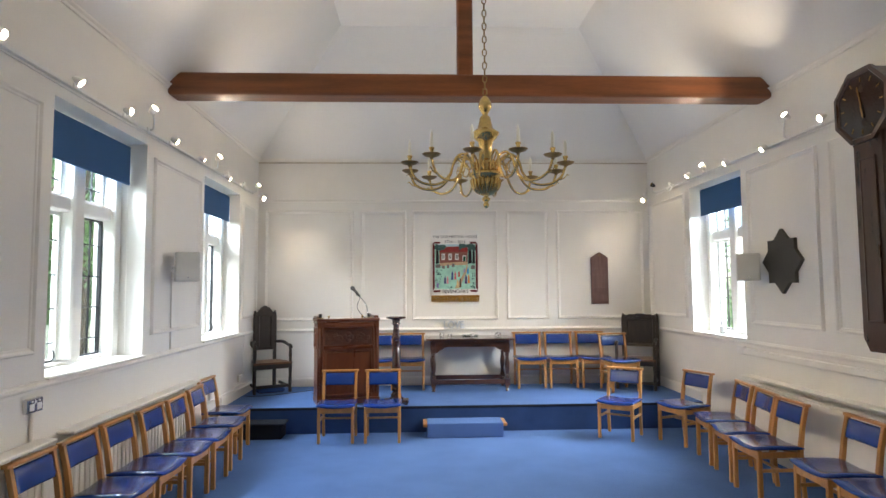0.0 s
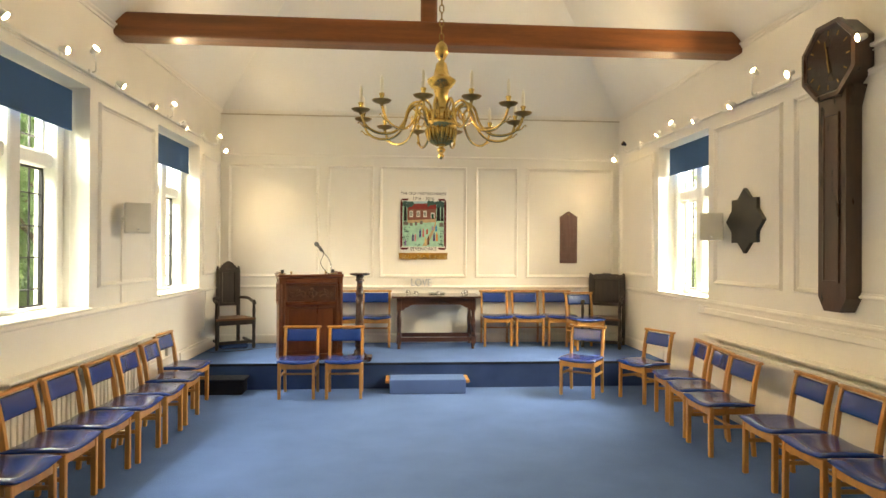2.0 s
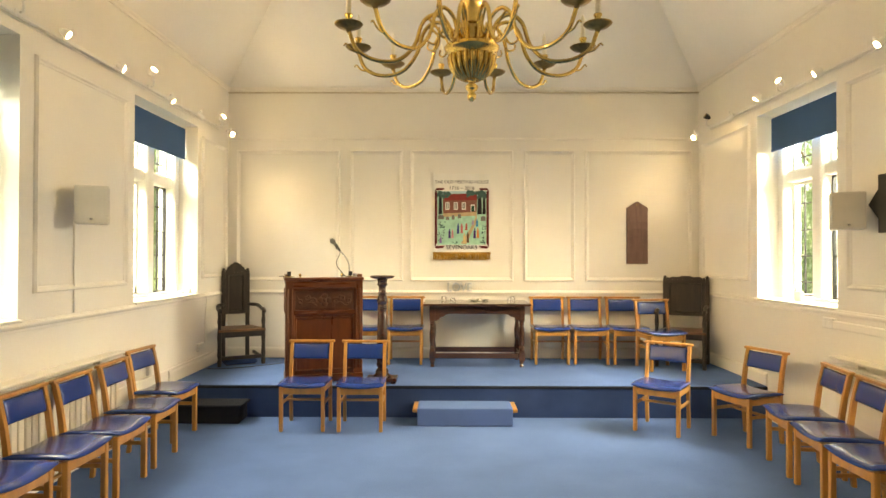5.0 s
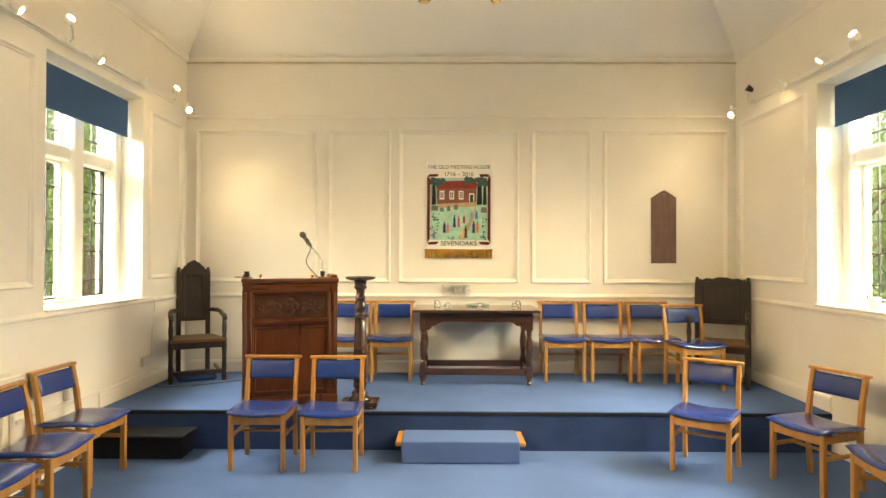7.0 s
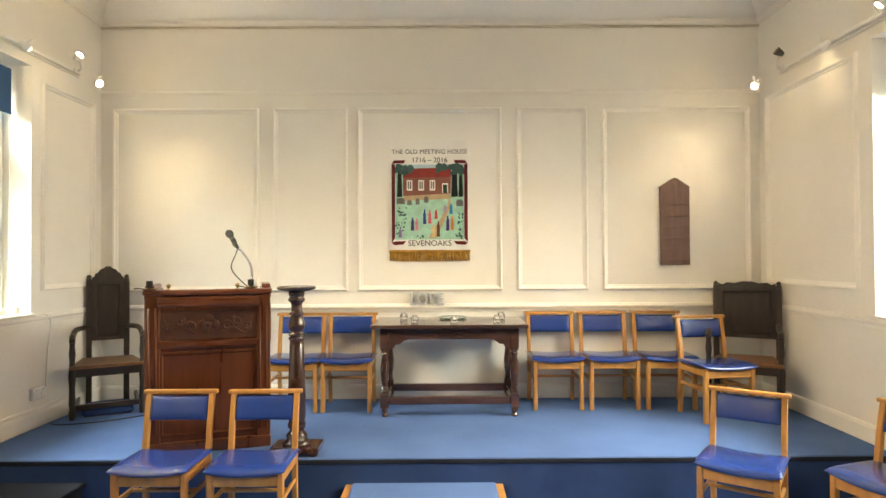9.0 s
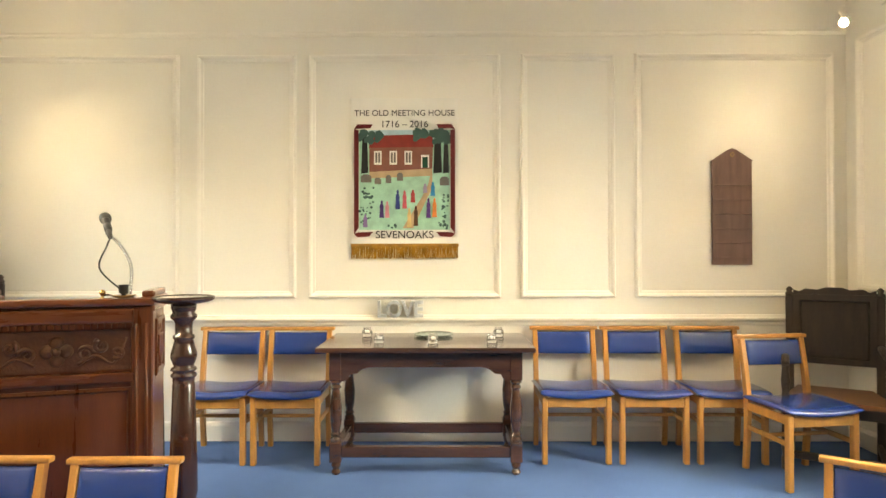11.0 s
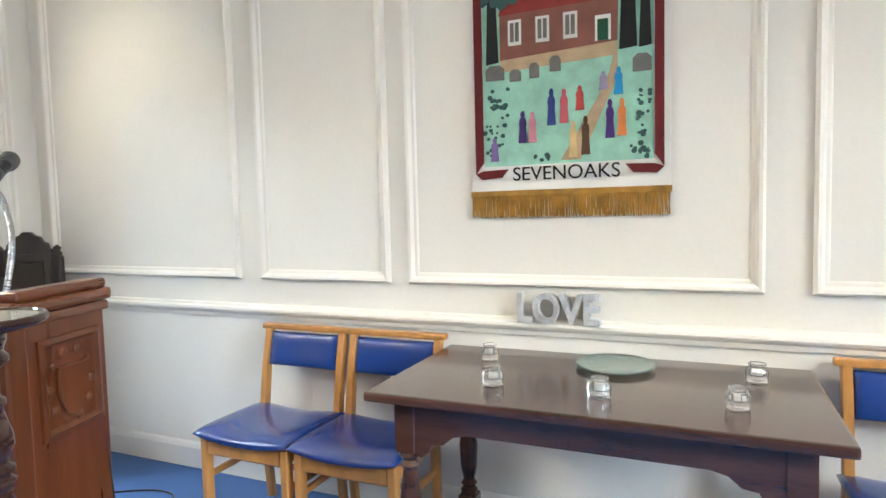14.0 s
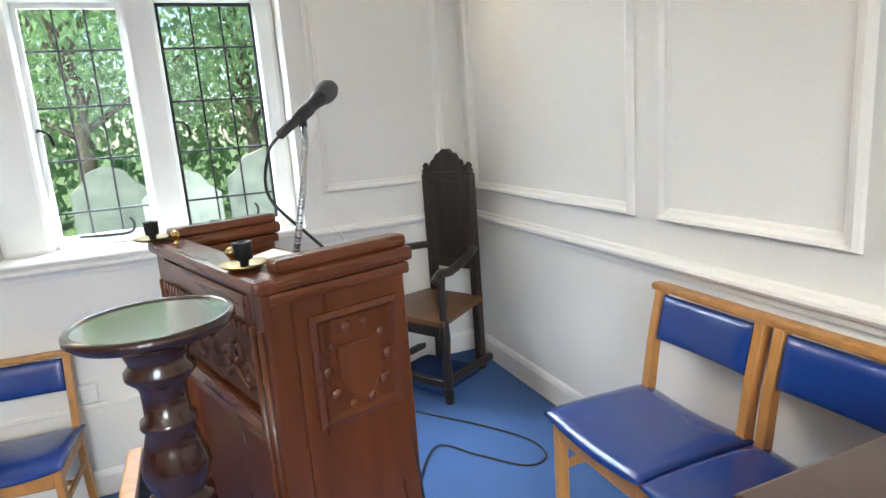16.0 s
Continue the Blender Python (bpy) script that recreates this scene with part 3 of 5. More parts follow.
# ---- lectern ----
LECT = pose(-0.475, 7.505, PZ, 0, 0, 17)
lec = thing("lectern", "carved mahogany lectern with panelled sides on the platform", "lectern", m=LECT)
W, H, D = 0.352, 0.995, 0.335
for s in (-1, 1):
    x0, x1 = (s * W - 0.02, s * W + 0.02)
    part("side_panel", slab(x0, x1, 0.05, D, 0.06, H, bevel=0.004), MAHOG, lec)
    part("side_cap", slab(x0 - 0.018, x1 + 0.018, 0.0, D + 0.02, H, H + 0.035, bevel=0.012, seg=2), MAHOGCAP, lec)
    part("upper_cap", slab(x0 - 0.008, x1 + 0.008, 0.025, D + 0.012, H + 0.034, H + 0.062, bevel=0.012, seg=3), MAHOGCAP, lec)
    part("cap_moulding", slab(x0 - 0.01, x1 + 0.01, 0.0, D + 0.012, H - 0.03, H - 0.002, bevel=0.008, seg=2), MAHOGCAP, lec)
    part("corner_post", slab(s * (W - 0.02) - 0.045, s * (W - 0.02) + 0.045, -0.012, 0.05, 0.06, H, bevel=0.006), MAHOG, lec)
    for k in (-1, 1):
        part("bead", tube(B(), [(s * (W - 0.02) + k * 0.02, -0.014, 0.12), (s * (W - 0.02) + k * 0.02, -0.014, H - 0.08)], 0.007, 8), MAHOG, lec, "", True)
    to = Matrix(((0, -s, 0, s * (W + 0.02)), (s, 0, 0, 0), (0, 0, 1, 0), (0, 0, 0, 1)))
    pan = part("carved_panel", moulding(B(), *((0.08, 0.305) if s > 0 else (-0.305, -0.08)), H - 0.33, H - 0.07, [(0, 0.0), (0.0, 0.008), (0.014, 0.012), (0.024, 0.0)], to), MAHOG, lec, "carved square panel")
    u = 0.1925 * s
    bm = B()
    prism(bm, [(u - 0.055, H - 0.15), (u + 0.055, H - 0.15), (u + 0.055, H - 0.23), (u + 0.03, H - 0.275), (u, H - 0.295), (u - 0.03, H - 0.275), (u - 0.055, H - 0.23)], -0.012, 0.001, to)
    for k in range(10):
        a = 2 * math.pi * k / 10
        ca = Vector((u + 0.078 * math.cos(a), 0, H - 0.205 + 0.095 * math.sin(a)))
        bs = B()
        bmesh.ops.create_uvsphere(bs, u_segments=8, v_segments=6, radius=(0.016, 0.011, 0.014)[k % 3], matrix=to @ Matrix.Translation(ca) @ Matrix.Diagonal((1, 0.5, 1, 1)))
        part("carved_boss", bs, MAHOG, pan, "", True)
    bmesh.ops.bevel(bm, geom=bm.edges[:], offset=0.003, segments=1, affect="EDGES")
    part("carved_shield", bm, MAHOG, pan)
part("front_panel", slab(-W + 0.02, W - 0.02, 0.012, 0.045, 0.06, H - 0.0, bevel=0.003), MAHOG, lec)
part("front_cap", slab(-W - 0.035, W + 0.035, -0.03, 0.06, H - 0.001, H + 0.032, bevel=0.012, seg=2), MAHOGRAIL, lec)
part("cornice", slab(-W + 0.05, W - 0.05, -0.02, 0.02, H - 0.075, H - 0.01, bevel=0.012, seg=2), MAHOGRAIL, lec)
for k in range(22):
    x = -0.29 + 0.0276 * k
    part("dentil", slab(x - 0.008, x + 0.008, -0.024, -0.012, H - 0.095, H - 0.076), MAHOG, lec)
part("mid_rail", slab(-W + 0.05, W - 0.05, -0.018, 0.02, H - 0.335, H - 0.29, bevel=0.008, seg=2), MAHOGRAIL, lec)
bm = B()
box(bm, -0.285, 0.285, 0.0, 0.014, H - 0.28, H - 0.105)
frieze = part("carved_frieze", bm, CARVED, lec, "dark carved frieze with a flower boss")
bm = B()
for k in range(4):
    a = math.pi / 2 * k
    bmesh.ops.create_uvsphere(bm, u_segments=10, v_segments=7, radius=0.032, matrix=Matrix.Translation((0.034 * math.cos(a), 0.0, H - 0.192 + 0.034 * math.sin(a))) @ Matrix.Diagonal((1, 0.45, 1, 1)))
bmesh.ops.create_uvsphere(bm, u_segments=10, v_segments=7, radius=0.02, matrix=Matrix.Translation((0, -0.008, H - 0.192)))
part("flower_boss", bm, CARVED, frieze, "", True)
for s in (-1, 1):
    for k in range(3):
        x = s * (0.11 + 0.062 * k)
        r = 0.034 - 0.004 * k
        pts = [(x + s * r * (1 - j / 26) * math.cos(j * 0.42 + k * 2), -0.003, H - 0.192 + (0.02 if k % 2 else -0.012) + r * (1 - j / 26) * math.sin(j * 0.42 + k * 2)) for j in range(20)]
        part("carved_scroll", tube(B(), pts, 0.011, 6, 0.006), CARVED, frieze, "", True)
    part("leaf_spray", tube(B(), spline([(s * 0.08, -0.002, H - 0.25), (s * 0.15, -0.004, H - 0.215), (s * 0.22, -0.002, H - 0.25), (s * 0.27, -0.002, H - 0.14)], 5), 0.009, 6, 0.004), CARVED, frieze, "", True)
for z0, z1 in ((0.10, H - 0.36),):
    part("panel_bead", moulding(B(), -0.29, 0.29, z0, z1, [(0, 0), (0, 0.010), (0.012, 0.014), (0.022, 0.0)], Matrix.Translation((0, 0.012, 0))), MAHOG, lec)
part("plinth", slab(-W - 0.028, W + 0.028, -0.034, D + 0.02, 0.0, 0.07, bevel=0.012, seg=2), MAHOG, lec)
part("book_rest", slab(-W + 0.02, W - 0.02, -0.115, 0.115, -0.011, 0.011, bevel=0.004, m=pose(0, 0.195, H - 0.06, 8)), MAHOGRAIL, lec, "sloping book rest")
part("book_ledge", slab(-W + 0.02, W - 0.02, 0.05, 0.075, H - 0.085, H - 0.03, bevel=0.006), MAHOGRAIL, lec)

pp = thing("papers", "sheet of white paper on the lectern's book rest", "paper", m=LECT @ pose(-0.07, 0.19, H - 0.046, 8, 0, 3))
part("sheet", slab(-0.14, 0.14, -0.095, 0.095, 0, 0.004), PAPER, pp)
for x, y in ((-0.345, -0.02), (0.255, 0.01)):
    cs = thing("candle_holder", "small black metal candle holder with a brass pan on the lectern", "candle holder", "lectern candle holders", LECT @ pose(x, y, H + 0.033, 0, 0, -12))
    part("pan", lathe(B(), [(0.02, 0), (0.035, 0.003), (0.05, 0.010), (0.053, 0.013), (0.03, 0.009), (0.01, 0.008)], 20), DULLBRASS, cs, "", True)
    part("cup", lathe(B(), [(0.009, 0.008), (0.010, 0.018), (0.019, 0.022), (0.020, 0.055), (0.021, 0.058), (0.013, 0.058), (0.012, 0.03)], 16), IRON, cs, "", True)
    part("handle", tube(B(), spline([(-0.045, 0, 0.01), (-0.07, 0, 0.014), (-0.092, 0, 0.008)], 4), 0.004, 6), IRON, cs, "", True)
for x, y in ((-0.24, 0.012), (0.17, 0.015)):
    kn = thing("brass_knob", "small round brass knob on the lectern ledge", "knob", "lectern knobs", LECT @ pose(x, y, H + 0.031))
    part("knob", lathe(B(), [(0.009, 0), (0.010, 0.004), (0.005, 0.008), (0.006, 0.014), (0.013, 0.022), (0.014, 0.030), (0.008, 0.037), (0.002, 0.039)], 14), BRASS, kn, "", True)

# microphone on a gooseneck
MB = Vector((-0.285, 7.685, PZ + H - 0.06))
mic = thing("microphone", "black microphone with a grey mesh head on a chrome gooseneck", "microphone", m=pose(*MB))
tip = Vector((-0.125, 0.092, 0.378))
neck = spline([(0, 0, 0), (0.018, 0.02, 0.11), (0.006, 0.05, 0.235), (-0.065, 0.08, 0.335), tip], 8)
part("base", lathe(B(), [(0.032, 0), (0.032, 0.008), (0.014, 0.016), (0.012, 0.04), (0.009, 0.042)], 16), CHROME, mic, "", True)
bm = tube(B(), neck, 0.0075, 10)
for i, p in enumerate(neck[1:-1]):
    bmesh.ops.create_uvsphere(bm, u_segments=8, v_segments=5, radius=0.0088, matrix=Matrix.Translation(p))
part("gooseneck", bm, CHROME, mic, "chrome flexible neck", True)
ax = Vector((-0.50, 0.68, 0.47)).normalized()
rot = Vector((0, 0, 1)).rotation_difference(ax).to_matrix().to_4x4()
mm = Matrix.Translation(tip + Vector((0.0, 0, 0.03))) @ rot
part("clip", lathe(B(), [(0.012, -0.03), (0.017, -0.02), (0.018, 0.03), (0.014, 0.035)], 12, m=mm), BLACK, mic, "", True)
part("swivel", tube(B(), [tip, tip + Vector((0, 0, 0.03))], 0.010, 8), BLACK, mic, "", True)
part("handle", lathe(B(), [(0.006, -0.095), (0.011, -0.09), (0.012, -0.05), (0.017, 0.06), (0.020, 0.075), (0.020, 0.082)], 16, m=mm), BLACK, mic, "", True)
part("grille", lathe(B(), [(0.018, 0.082), (0.025, 0.09), (0.0275, 0.105), (0.026, 0.122), (0.018, 0.137), (0.004, 0.142)], 18, m=mm), LEAD, mic, "grey wire mesh head", True)
tail = mm @ Vector((0, 0, -0.095))
part("lead", tube(B(), spline([tail, tail + Vector((0.0, -0.03, -0.04)), tail + Vector((-0.03, -0.035, -0.14)), Vector((-0.05, 0.07, 0.12)), Vector((0.02, 0.13, 0.05)), Vector((0.05, 0.16, -0.03)), Vector((0.06, 0.19, -0.10)), Vector((0.07, 0.23, -0.35)), Vector((0.06, 0.28, -0.90)), Vector((0.06, 0.30, -0.955))], 7), 0.004, 7), BLACK, mic, "black cable", True)

# ---- turned pedestal ----
ped = thing("pedestal_stand", "dark polished turned wooden pedestal with a glossy round top", "pedestal", m=pose(0.105, 7.425, PZ))
part("base", slab(-0.15, 0.15, -0.09, 0.11, 0.02, 0.06, bevel=0.012, seg=2), DARKWOOD, ped)
for x in (-0.115, 0.115):
    for y in (-0.06, 0.08):
        part("bun_foot", lathe(B(), [(0.012, 0), (0.026, 0.006), (0.028, 0.014), (0.02, 0.022)], 12, (x, y)), DARKWOOD, ped, "", True)
part("column", lathe(B(), [(0.085, 0.06), (0.088, 0.075), (0.07, 0.09), (0.06, 0.10), (0.066, 0.12), (0.05, 0.14), (0.04, 0.15), (0.053, 0.165), (0.056, 0.19), (0.048, 0.205), (0.052, 0.22), (0.056, 0.24), (0.054, 0.36), (0.044, 0.686), (0.041, 0.692), (0.044, 0.70), (0.041, 0.706), (0.050, 0.716), (0.051, 0.724), (0.040, 0.733), (0.051, 0.742), (0.050, 0.750), (0.038, 0.758), (0.043, 0.770), (0.052, 0.795), (0.051, 0.812), (0.043, 0.84), (0.036, 0.866), (0.043, 0.875), (0.042, 0.884), (0.034, 0.89), (0.034, 0.935), (0.038, 0.944), (0.052, 0.958), (0.052, 0.968), (0.043, 0.978), (0.047, 0.99), (0.05, 1.0), (0.05, 1.02)], 24), DARKWOOD, ped, "", True)
part("top", lathe(B(), [(0.05, 1.012), (0.08, 1.018), (0.112, 1.026), (0.121, 1.034), (0.121, 1.042), (0.116, 1.047), (0.110, 1.046), (0.109, 1.042)], 40), DARKWOOD, ped, "", True)
part("inset", lathe(B(), [(0.109, 1.040), (0.109, 1.0435), (0.02, 1.0436)], 40), GREENTOP, ped, "glossy green inset top")

# ---- communion table ----
tb = thing("communion_table", "dark oak table with turned legs and low stretchers", "table", m=pose(1.075, 8.532, PZ))
TW, TD, THT = 0.60, 0.325, 0.711
part("tabletop", slab(-TW, TW, -TD, TD, THT - 0.028, THT, bevel=0.008, seg=2), TABLEWOOD, tb)
lx, ly = 0.50, 0.235
for s in (-1, 1):
    for k in (-1, 1):
        bm = B()
        box(bm, s * lx - 0.033, s * lx + 0.033, k * ly - 0.033, k * ly + 0.033, THT - 0.19, THT - 0.03, bevel=0.004)
        lathe(bm, [(0.028, THT - 0.19), (0.034, THT - 0.20), (0.022, THT - 0.215), (0.03, THT - 0.23), (0.021, THT - 0.245), (0.028, THT - 0.30), (0.034, THT - 0.35), (0.03, 0.28), (0.021, 0.235), (0.03, 0.22), (0.022, 0.21), (0.032, 0.195), (0.03, 0.18)], 16, (s * lx, k * ly))
        box(bm, s * lx - 0.033, s * lx + 0.033, k * ly - 0.033, k * ly + 0.033, 0.07, 0.18, bevel=0.004)
        lathe(bm, [(0.02, 0.0), (0.026, 0.012), (0.018, 0.03), (0.027, 0.05), (0.022, 0.07)], 14, (s * lx, k * ly))
        part("leg", bm, TABLEWOOD, tb)
for k in (-1, 1):
    z = THT - 0.03
    prof = [(-lx + 0.033, z), (lx - 0.033, z), (lx - 0.033, z - 0.16), (lx - 0.05, z - 0.165), (lx - 0.075, z - 0.145), (lx - 0.085, z - 0.125), (lx - 0.12, z - 0.12), (lx - 0.15, z - 0.095), (lx - 0.19, z - 0.085), (-lx + 0.19, z - 0.085), (-lx + 0.15, z - 0.095), (-lx + 0.12, z - 0.12), (-lx + 0.085, z - 0.125), (-lx + 0.075, z - 0.145), (-lx + 0.05, z - 0.165), (-lx + 0.033, z - 0.16)]
    part("apron", prism(B(), prof, k * ly - 0.012 + k * 0.016, k * ly + 0.012 + k * 0.016), TABLEWOOD, tb)
    part("stretcher", slab(-lx + 0.033, lx - 0.033, k * ly - 0.022, k * ly + 0.022, 0.095, 0.155, bevel=0.005), TABLEWOOD, tb)
    part("end_apron", slab(k * lx - 0.012, k * lx + 0.012, -ly + 0.033, ly - 0.033, z - 0.09, z, bevel=0.003), TABLEWOOD, tb)
    part("end_stretcher", slab(k * lx - 0.022, k * lx + 0.022, -ly + 0.033, ly - 0.033, 0.095, 0.155, bevel=0.005), TABLEWOOD, tb)

TZ = PZ + THT
plate = thing("glass_plate", "round pale green glass plate on the table", "plate", m=pose(1.11, 8.70, TZ))
part("plate", lathe(B(), [(0.05, 0.001), (0.10, 0.004), (0.123, 0.012), (0.123, 0.016), (0.10, 0.009), (0.01, 0.008)], 40), PLATEG, plate, "", True)


def tumbler(x, y, r):
    g = thing("glass_holder", "small faceted clear glass tealight holder on the table", "glass", "glass tealight holders", pose(x, y, TZ, 0, 0, r) @ Matrix.Scale(0.86, 4))
    bm = B()
    lathe(bm, [(0.020, 0.001), (0.034, 0.003), (0.037, 0.012), (0.037, 0.040), (0.033, 0.048), (0.026, 0.051), (0.027, 0.058), (0.029, 0.064), (0.027, 0.066), (0.024, 0.064), (0.022, 0.055), (0.023, 0.030), (0.016, 0.024), (0.002, 0.023)], 8)
    bmesh.ops.bevel(bm, geom=bm.edges[:], offset=0.0012, segments=1, affect="EDGES")
    part("glass_block", bm, TUMBLER, g)
    part("tealight", lathe(B(), [(0.016, 0.026), (0.0185, 0.027), (0.0185, 0.040), (0.017, 0.040), (0.0165, 0.036), (0.002, 0.036)], 16), WHITEMETAL, g, "small tealight cup", True)


for x, y, r in ((0.70, 8.67, 5), (0.804, 8.395, 24), (1.113, 8.375, 12), (1.51, 8.66, 40), (1.45, 8.395, 15)):
    tumbler(x, y, r)

# ---- old armchairs ----
def throne(m, w, b, top, label, crest, arms=True):
    t = thing("old_armchair", label, "armchair", m=m)
    h = w / 2
    for s in (-1, 1):
        part("front_leg", lathe(B(), [(0.022, 0), (0.024, 0.06), (0.018, 0.08), (0.024, 0.12), (0.02, 0.24), (0.026, 0.33), (0.022, 0.40), (0.018, 0.44), (0.024, 0.50), (0.018, 0.56), (0.022, 0.615)], 12, (s * h, -0.20)), BLACKOAK, t, "", True)
        part("back_leg", slab(s * b - 0.022, s * b + 0.022, 0.185, 0.23, 0, top - 0.10, bevel=0.006), BLACKOAK, t)
        if arms:
            part("armrest", tube(B(), spline([(s * b, 0.21, 0.66), (s * (h - 0.02), 0.05, 0.66), (s * h, -0.12, 0.625), (s * h, -0.20, 0.63), (s * h, -0.245, 0.60)], 5), 0.021, 8), BLACKOAK, t, "", True)
        part("finial", lathe(B(), [(0.02, top - 0.10), (0.024, top - 0.085), (0.014, top - 0.075), (0.02, top - 0.06), (0.006, top - 0.045)], 10, (s * b, 0.207)), BLACKOAK, t, "", True)
        part("side_stretcher", slab(s * (h - 0.03) - 0.014, s * (h - 0.03) + 0.014, -0.18, 0.20, 0.07, 0.105, bevel=0.004), BLACKOAK, t)
    part("front_stretcher", slab(-h + 0.02, h - 0.02, -0.215, -0.185, 0.07, 0.11, bevel=0.004), BLACKOAK, t)
    bm = B()
    prism(bm, [(-h - 0.02, -0.235), (h + 0.02, -0.235), (h - 0.06, 0.20), (-h + 0.06, 0.20)], 0.385, 0.41, Matrix(((1, 0, 0, 0), (0, 0, 1, 0), (0, 1, 0, 0), (0, 0, 0, 1))))
    part("seat", bm, SEATOAK, t, "worn brown wooden seat")
    part("seat_rail", slab(-h + 0.02, h - 0.02, -0.21, -0.19, 0.32, 0.384, bevel=0.004), BLACKOAK, t)
    part("back_panel", slab(-b + 0.02, b - 0.02, 0.20, 0.216, 0.55, top - 0.09, bevel=0.004), BLACKOAK, t)
    part("back_frame", moulding(B(), -b + 0.018, b - 0.018, 0.55, top - 0.09, [(0, 0), (0, 0.016), (0.035, 0.016), (0.045, 0)], Matrix.Translation((0, 0.2, 0))), BLACKOAK, t)
    part("cresting", prism(B(), [(x * (b - 0.02), top - 0.092 + z) for x, z in crest], 0.192, 0.22), BLACKOAK, t, "carved scroll cresting")
    return t


ARCH = [(-1, 0), (1, 0), (1, 0.025), (0.86, 0.03), (0.80, 0.055), (0.62, 0.065), (0.5, 0.09), (0.3, 0.098), (0.14, 0.115), (-0.14, 0.115), (-0.3, 0.098), (-0.5, 0.09), (-0.62, 0.065), (-0.80, 0.055), (-0.86, 0.03), (-1, 0.025)]
LOWC = [(-1, 0), (1, 0), (1, 0.03), (0.85, 0.018), (0.7, 0.036), (0.4, 0.03), (0.2, 0.045), (-0.2, 0.045), (-0.4, 0.03), (-0.7, 0.036), (-0.85, 0.018), (-1, 0.03)]
throne(pose(-1.686, 8.537, PZ, 0, 0, 29), 0.48, 0.138, 1.14, "tall black carved oak armchair with a worn seat", ARCH)
throne(pose(3.43, 8.43, PZ, 0, 0, -30), 0.50, 0.232, 1.06, "broad black carved oak armchair in the corner", LOWC)

kn = thing("kneeler", "flat dark blue kneeling cushion under the old armchair", "kneeler", m=pose(-1.686, 8.537, PZ, 0, 0, 29))
part("cushion", cushion(B(), 0.36, 0.32, 0.085, m=pose(0, -0.02, 0.0255)), RISER, kn, "", True)
part("base", slab(-0.165, 0.165, -0.165, 0.125, 0.0, 0.022, bevel=0.005), BLACKOAK, kn, "dark wooden base board")

# ---- radiators ----
def radiator(m, u0, u1, label, fluted=True):
    r = thing("radiator", label, "radiator", "wall radiators", m)
    part("panel", slab(u0, u1, -0.085, -0.055, 0.13, 0.70, bevel=0.008), RADPAINT, r)
    n = int((u1 - u0 - 0.06) / 0.062)
    for i in range(n if fluted else 0):
        u = u0 + 0.05 + i * (u1 - u0 - 0.10) / (n - 1)
        part("flute", slab(u - 0.016, u + 0.016, -0.098, -0.084, 0.17, 0.665, bevel=0.006), RADPAINT, r)
    part("top_grille", slab(u0 + 0.002, u1 - 0.002, -0.10, -0.02, 0.70, 0.722, bevel=0.006), RADPAINT, r)
    part("shelf", slab(u0 - 0.03, u1 + 0.03, -0.12, -0.002, 0.765, 0.785, bevel=0.005), TRIM, r, "painted shelf over the radiator")
    for u in (u0 + 0.2, u1 - 0.2):
        part("bracket", slab(u - 0.015, u + 0.015, -0.055, -0.001, 0.2, 0.765), RADPAINT, r)
    part("pipe", tube(B(), [(u1 - 0.03, -0.07, 0.14), (u1 - 0.03, -0.07, 0.005)], 0.011, 8), RADPAINT, r, "", True)
    part("valve", lathe(B(), [(0.016, 0.08), (0.022, 0.085), (0.022, 0.125), (0.014, 0.13)], 12, (u1 - 0.03, -0.07)), WHITEMETAL, r, "", True)


radiator(M_W, 1.7, 3.86, "long cream panel radiator under the side wall")
radiator(M_W, 4.10, 6.30, "long cream panel radiator under the side wall")
radiator(M_E, 3.2, 6.18, "long flat cream radiator casing along the side wall", False)


# ---- wall things ----
def socket(m, u, z, label, w=0.147, plate=CHROME):
    s = thing("wall_socket", label, "socket", "wall sockets", m)
    part("box", slab(u - w / 2, u + w / 2, -0.035, -0.001, z - 0.043, z + 0.043, bevel=0.006), plate, s)
    for k in (-0.036, 0.036) if w > 0.1 else (0,):
        part("outlet", slab(u + k - 0.022, u + k + 0.022, -0.038, -0.034, z - 0.028, z + 0.014, bevel=0.002), WHITEMETAL, s)
        part("switch", slab(u + k - 0.006, u + k + 0.006, -0.041, -0.034, z + 0.02, z + 0.033, bevel=0.002), WHITEMETAL, s)
    return s


s = socket(M_W, 3.80, 1.0, "grey metal double wall socket with a conduit below")
part("conduit", tube(B(), [(3.80, -0.015, 0.957), (3.80, -0.015, 0.13)], 0.012, 8), TRIM, s, "cream conduit", True)
socket(M_E, 6.36, 1.02, "steel double wall socket beneath the window", plate=WHITEMETAL)
socket(M_W, 6.93, 0.52, "white single wall socket above the baseboard", 0.086, WHITEMETAL)
socket(M_W, 8.05, 0.56, "white double wall socket above the baseboard", 0.147, WHITEMETAL)
tr = thing("cable_trunking", "cream cable trunking along the wall", "trunking", m=M_W)
part("trunking", slab(6.4, 8.3, -0.022, -0.001, 0.44, 0.465, bevel=0.004), TRIM, tr)
tr = thing("cable_trunking", "wide cream cable trunking below the dado rail", "trunking", m=M_E)
part("trunking", slab(-1.0, 6.28, -0.045, -0.001, 0.985, 1.045, bevel=0.006), TRIM, tr)


